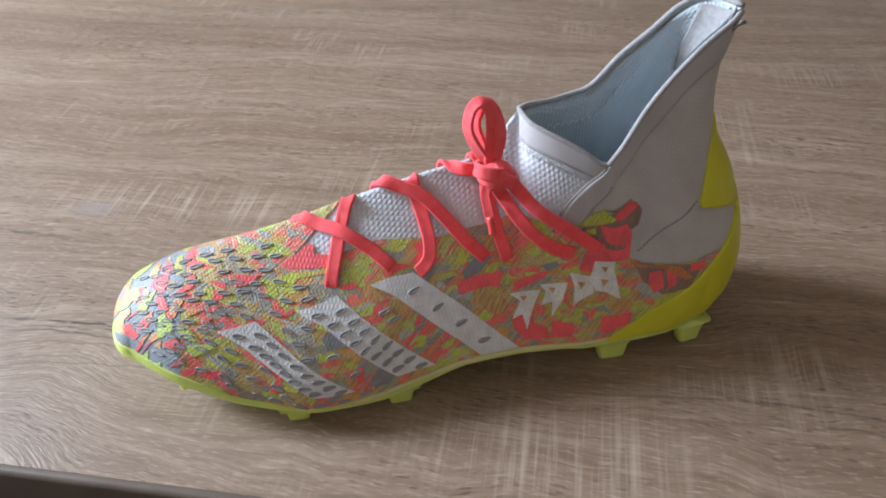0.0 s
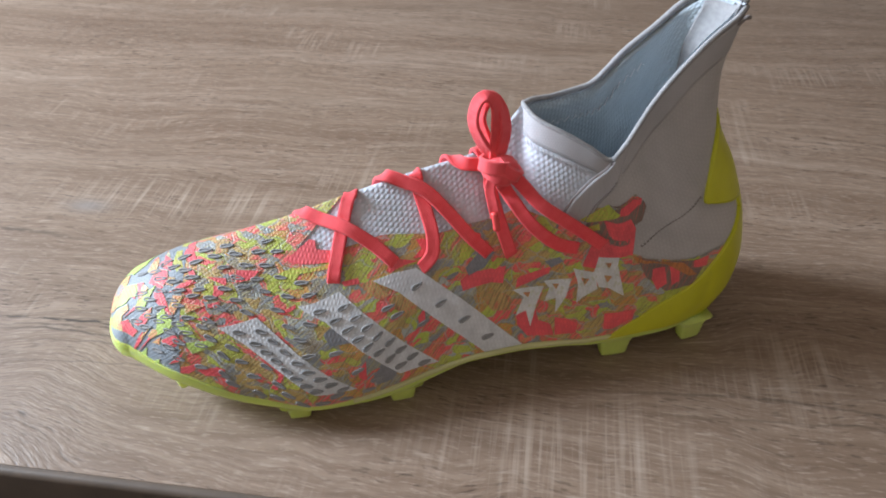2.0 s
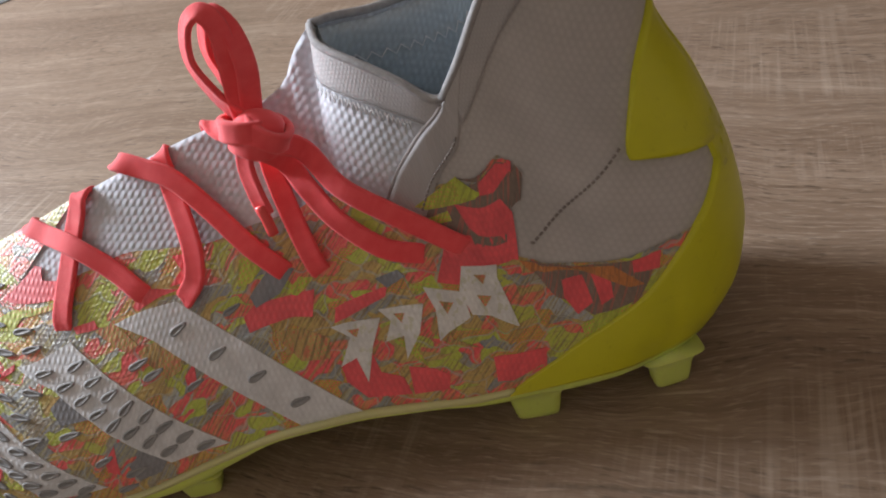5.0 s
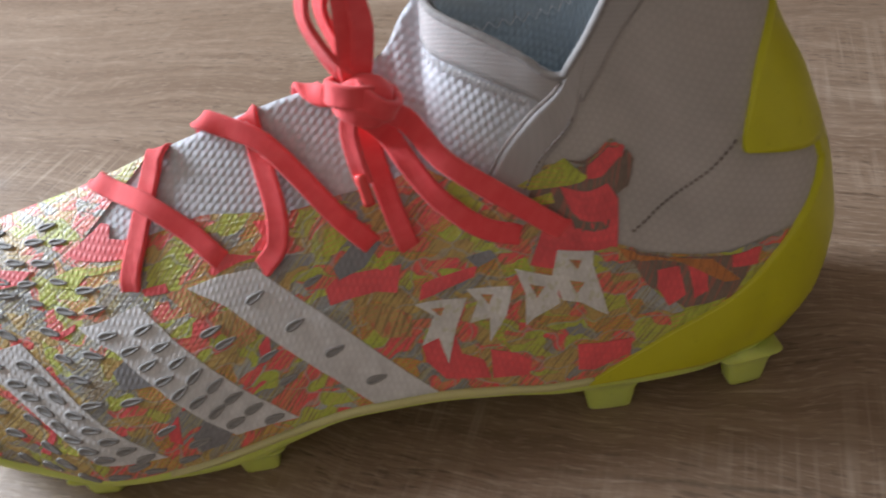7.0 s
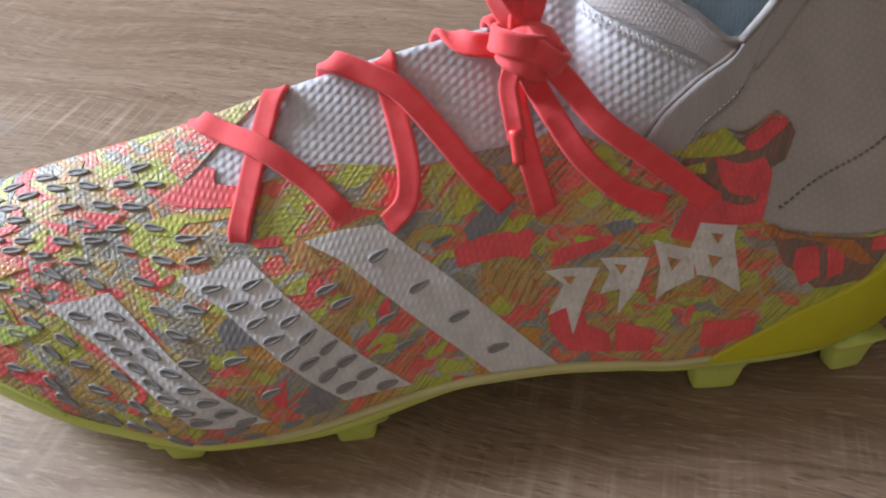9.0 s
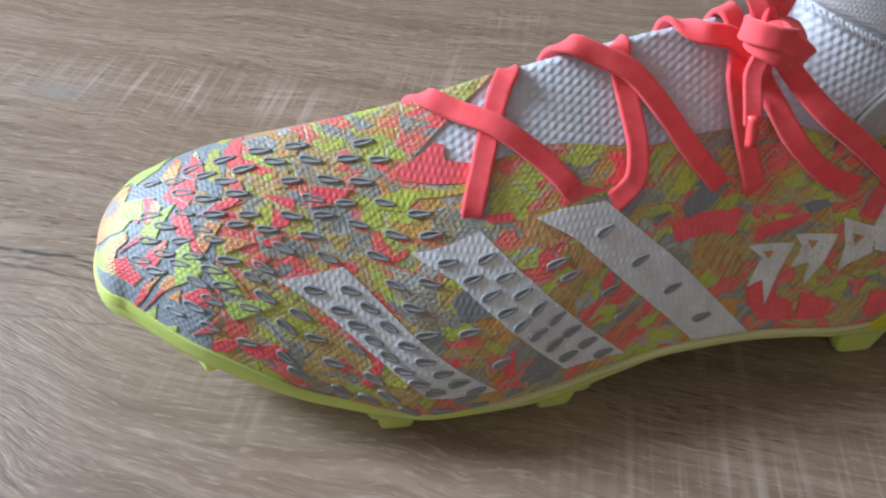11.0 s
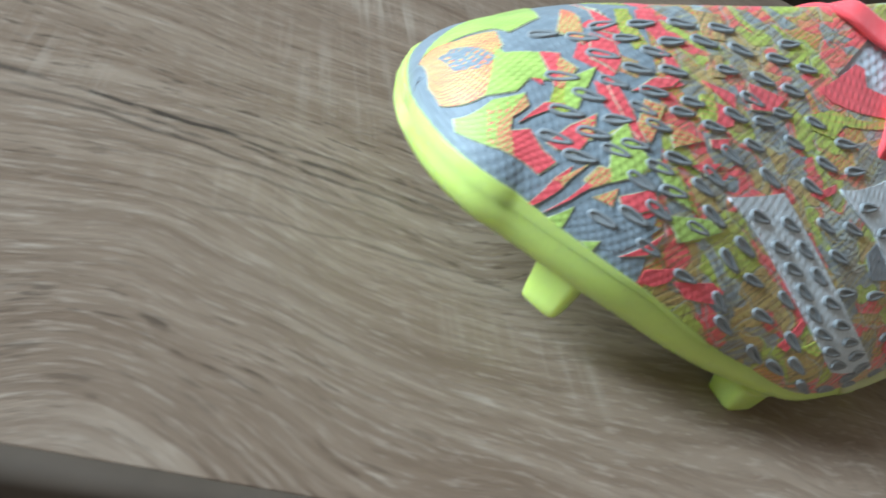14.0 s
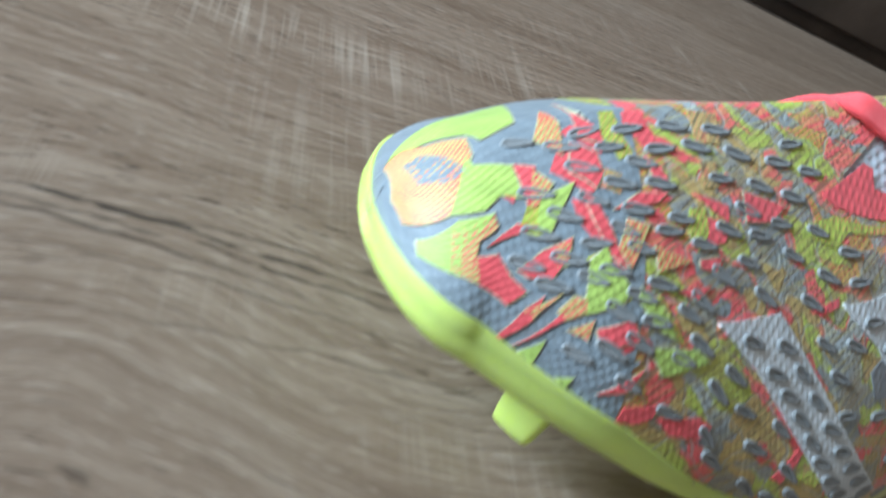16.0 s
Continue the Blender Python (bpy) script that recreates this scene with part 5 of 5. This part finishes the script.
cord("aglet", [(0.0158, 0.2690, 0.0832), (0.0165, 0.2682, 0.0790), (0.0171, 0.2674, 0.0752)], 0.0015, AGLET, "coral plastic lace tip", 8).parent = tip


def wrap(centre_at, axis, radius, wide, thick, squash=1.0):
    """A turn of lace round the knot."""
    ax = Vector(axis).normalized()
    u = ax.orthogonal().normalized()
    w = ax.cross(u)
    pts, ups = [], []
    for k in range(13):
        a = 2 * math.pi * k / 12
        d = u * math.cos(a) + w * math.sin(a)
        pts.append(np.array(Vector(centre_at) + d * radius * (1 + 0.06 * math.sin(3 * a))))
        ups.append(np.array(d))
    bm = bmesh.new()
    ribbon(bm, pts, ups, wide, thick, 4)
    return part("knot_turn", bm, LACE, boot, "turn of the coral knot")


wrap(KNOT + (-0.0005, 0.0, 0.0010), (0.15, 0.25, 1.0), 0.0056, 0.0058, 0.0022)
wrap(KNOT + (0.0010, -0.0010, -0.0025), (0.35, 0.1, 1.0), 0.0053, 0.0048, 0.0022)
wrap(KNOT + (0.0050, -0.0005, -0.0005), (0.55, 0.15, 0.8), 0.0052, 0.0052, 0.0022)
bm = bmesh.new()
bmesh.ops.create_icosphere(bm, subdivisions=3, radius=1.0)
for v in bm.verts:
    v.co = Vector(KNOT) + Vector((v.co.x * 0.0070 + 0.002, v.co.y * 0.0052, v.co.z * 0.0052)) * (1 + 0.08 * noise.noise(v.co * 2.5))
part("knot_core", bm, LACE, boot, "core of the coral knot")

# ---- raised slate fins: hollow drops lying along the boot ----
def drop_mesh(length, wide, tube):
    """A flat ring with a blunt round end and a drawn-out tail."""
    bm = bmesh.new()
    ring = []
    n = 18
    for k in range(n):
        a = 2 * math.pi * k / n
        t = (1 - math.cos(a)) / 2
        ring.append(Vector(((t - 0.5) * length, math.sin(a) * wide / 2 * (1.15 - 0.80 * t), 0)))
    sect = ((-0.50, -0.9), (-0.46, 0.28), (0.0, 0.36), (0.46, 0.28), (0.50, -0.9))
    grid = []
    for k in range(n):
        t = (ring[(k + 1) % n] - ring[k - 1]).normalized()
        out = Vector((t.y, -t.x, 0))
        grid.append([bm.verts.new(ring[k] + out * s * tube + Vector((0, 0, h * tube))) for s, h in sect])
    for k in range(n):
        a, b3 = grid[k], grid[(k + 1) % n]
        for j in range(4):
            bm.faces.new((a[j], b3[j], b3[j + 1], a[j + 1])).smooth = True
    inner = 0 if grid[0][0].co.length < grid[0][4].co.length else 4
    bm.faces.new([bm.verts.new((g[inner].co.x, g[inner].co.y, -0.06 * tube)) for g in grid])
    bmesh.ops.recalc_face_normals(bm, faces=bm.faces[:])
    me = bpy.data.meshes.new("fin")
    bm.to_mesh(me)
    bm.free()
    me.materials.append(FIN)
    return me


FIN_MESH = drop_mesh(0.0060, 0.0018, 0.00070)
FIN_FULL = drop_mesh(0.0052, 0.0019, 0.00074)
FIN_SMALL = drop_mesh(0.0054, 0.0016, 0.00064)


def fin(x, v, mesh, turn, lift, owner=None):
    p, n = on_boot(x, v, lift), Vector(boot_normal(x, v))
    along = Vector(boot_point(x + 0.002, v)) - Vector(boot_point(x - 0.002, v))
    along = (along - n * along.dot(n)).normalized()
    m = Matrix((along, n.cross(along), n)).transposed().to_4x4()
    ob = new("fin", mesh)
    ob.parent = owner or boot
    ob.matrix_local = Matrix.Translation(p) @ m @ pose(0, 0, 0, 0, 0, turn)
    return ob


rng = random.Random(7)
for row in range(19):
    v = 0.10 + 0.062 * row
    shift = 0.0046 * (row % 2)
    for col in range(15):
        x = -0.1485 + 0.0092 * col + shift + rng.uniform(-0.0012, 0.0012)
        vv = v + rng.uniform(-0.014, 0.014)
        if x > -0.0240 or (vv > 0.72 and x > -0.0730) or x < -0.152 + 0.02 * max(0.0, 0.45 - vv):
            continue
        if vv < 0.30 and x < -0.133 + 0.05 * (0.30 - vv):
            continue
        if vv > 0.50 and x > -0.058:
            continue
        if vv > 0.95 or rng.random() < (1.0 if x < -0.139 else 0.18):
            continue
        if not in_stripe(x, vv):
            fin(x, vv, FIN_MESH if rng.random() < 0.6 else FIN_SMALL, rng.uniform(-16, 8), 0.00088)
for which, owner in (("middle", stripe_middle), ("front", stripe_front)):
    left, right = STRIPE_EDGES[which]
    for k in range(8):
        for c in (0.27, 0.76):
            share = 0.075 + 0.118 * k + (0.055 if c > 0.5 else 0.0)
            a, b2 = along(left, min(share, 0.98)), along(right, min(share, 0.98))
            x, v = (p + (q - p) * c for p, q in zip(a, b2))
            fin(x + rng.uniform(-0.0005, 0.0005), v, FIN_FULL, rng.uniform(-6, 8), 0.00130, owner)
left, right = STRIPE_EDGES["rear"]
for k in range(4):
    a, b2 = along(left, 0.16 + 0.225 * k), along(right, 0.16 + 0.225 * k)
    fin((a[0] + b2[0]) / 2, (a[1] + b2[1]) / 2, FIN_FULL, 8, 0.00130, stripe_rear)
for x, v in ((-0.0095, 0.20), (-0.0140, 0.30), (-0.0015, 0.45)):
    fin(x, v, FIN_SMALL, 5, 0.0009)

# ---- a bright printed leaflet at the far corner of the table ----
leaflet = tagged(new("leaflet"), "pale blue printed leaflet lying on the oak table", "leaflet")
leaflet.matrix_world = pose(-0.468, 0.706, 0.0, 0, 0, 42)


def paper(name, lo, hi, z, colour, label=""):
    mat = plain(name + "_ink", colour, 0.45, 0.12, 60, 0.0)
    return part(name, box((*lo, z), (*hi, z + 0.0006), 0.0002, 1), mat, leaflet, label)


paper("sheet", (-0.075, 0.0), (0.075, 0.10), 0.0004, (0.62, 0.72, 0.84))
paper("yellow_panel", (0.010, 0.012), (0.040, 0.085), 0.0011, (0.86, 0.84, 0.52), "pale yellow panel")
paper("green_spot", (0.000, 0.002), (0.014, 0.018), 0.0018, (0.09, 0.26, 0.07), "dark green spot")
paper("red_spot", (-0.060, 0.002), (-0.040, 0.014), 0.0011, (0.65, 0.09, 0.09), "red spot")
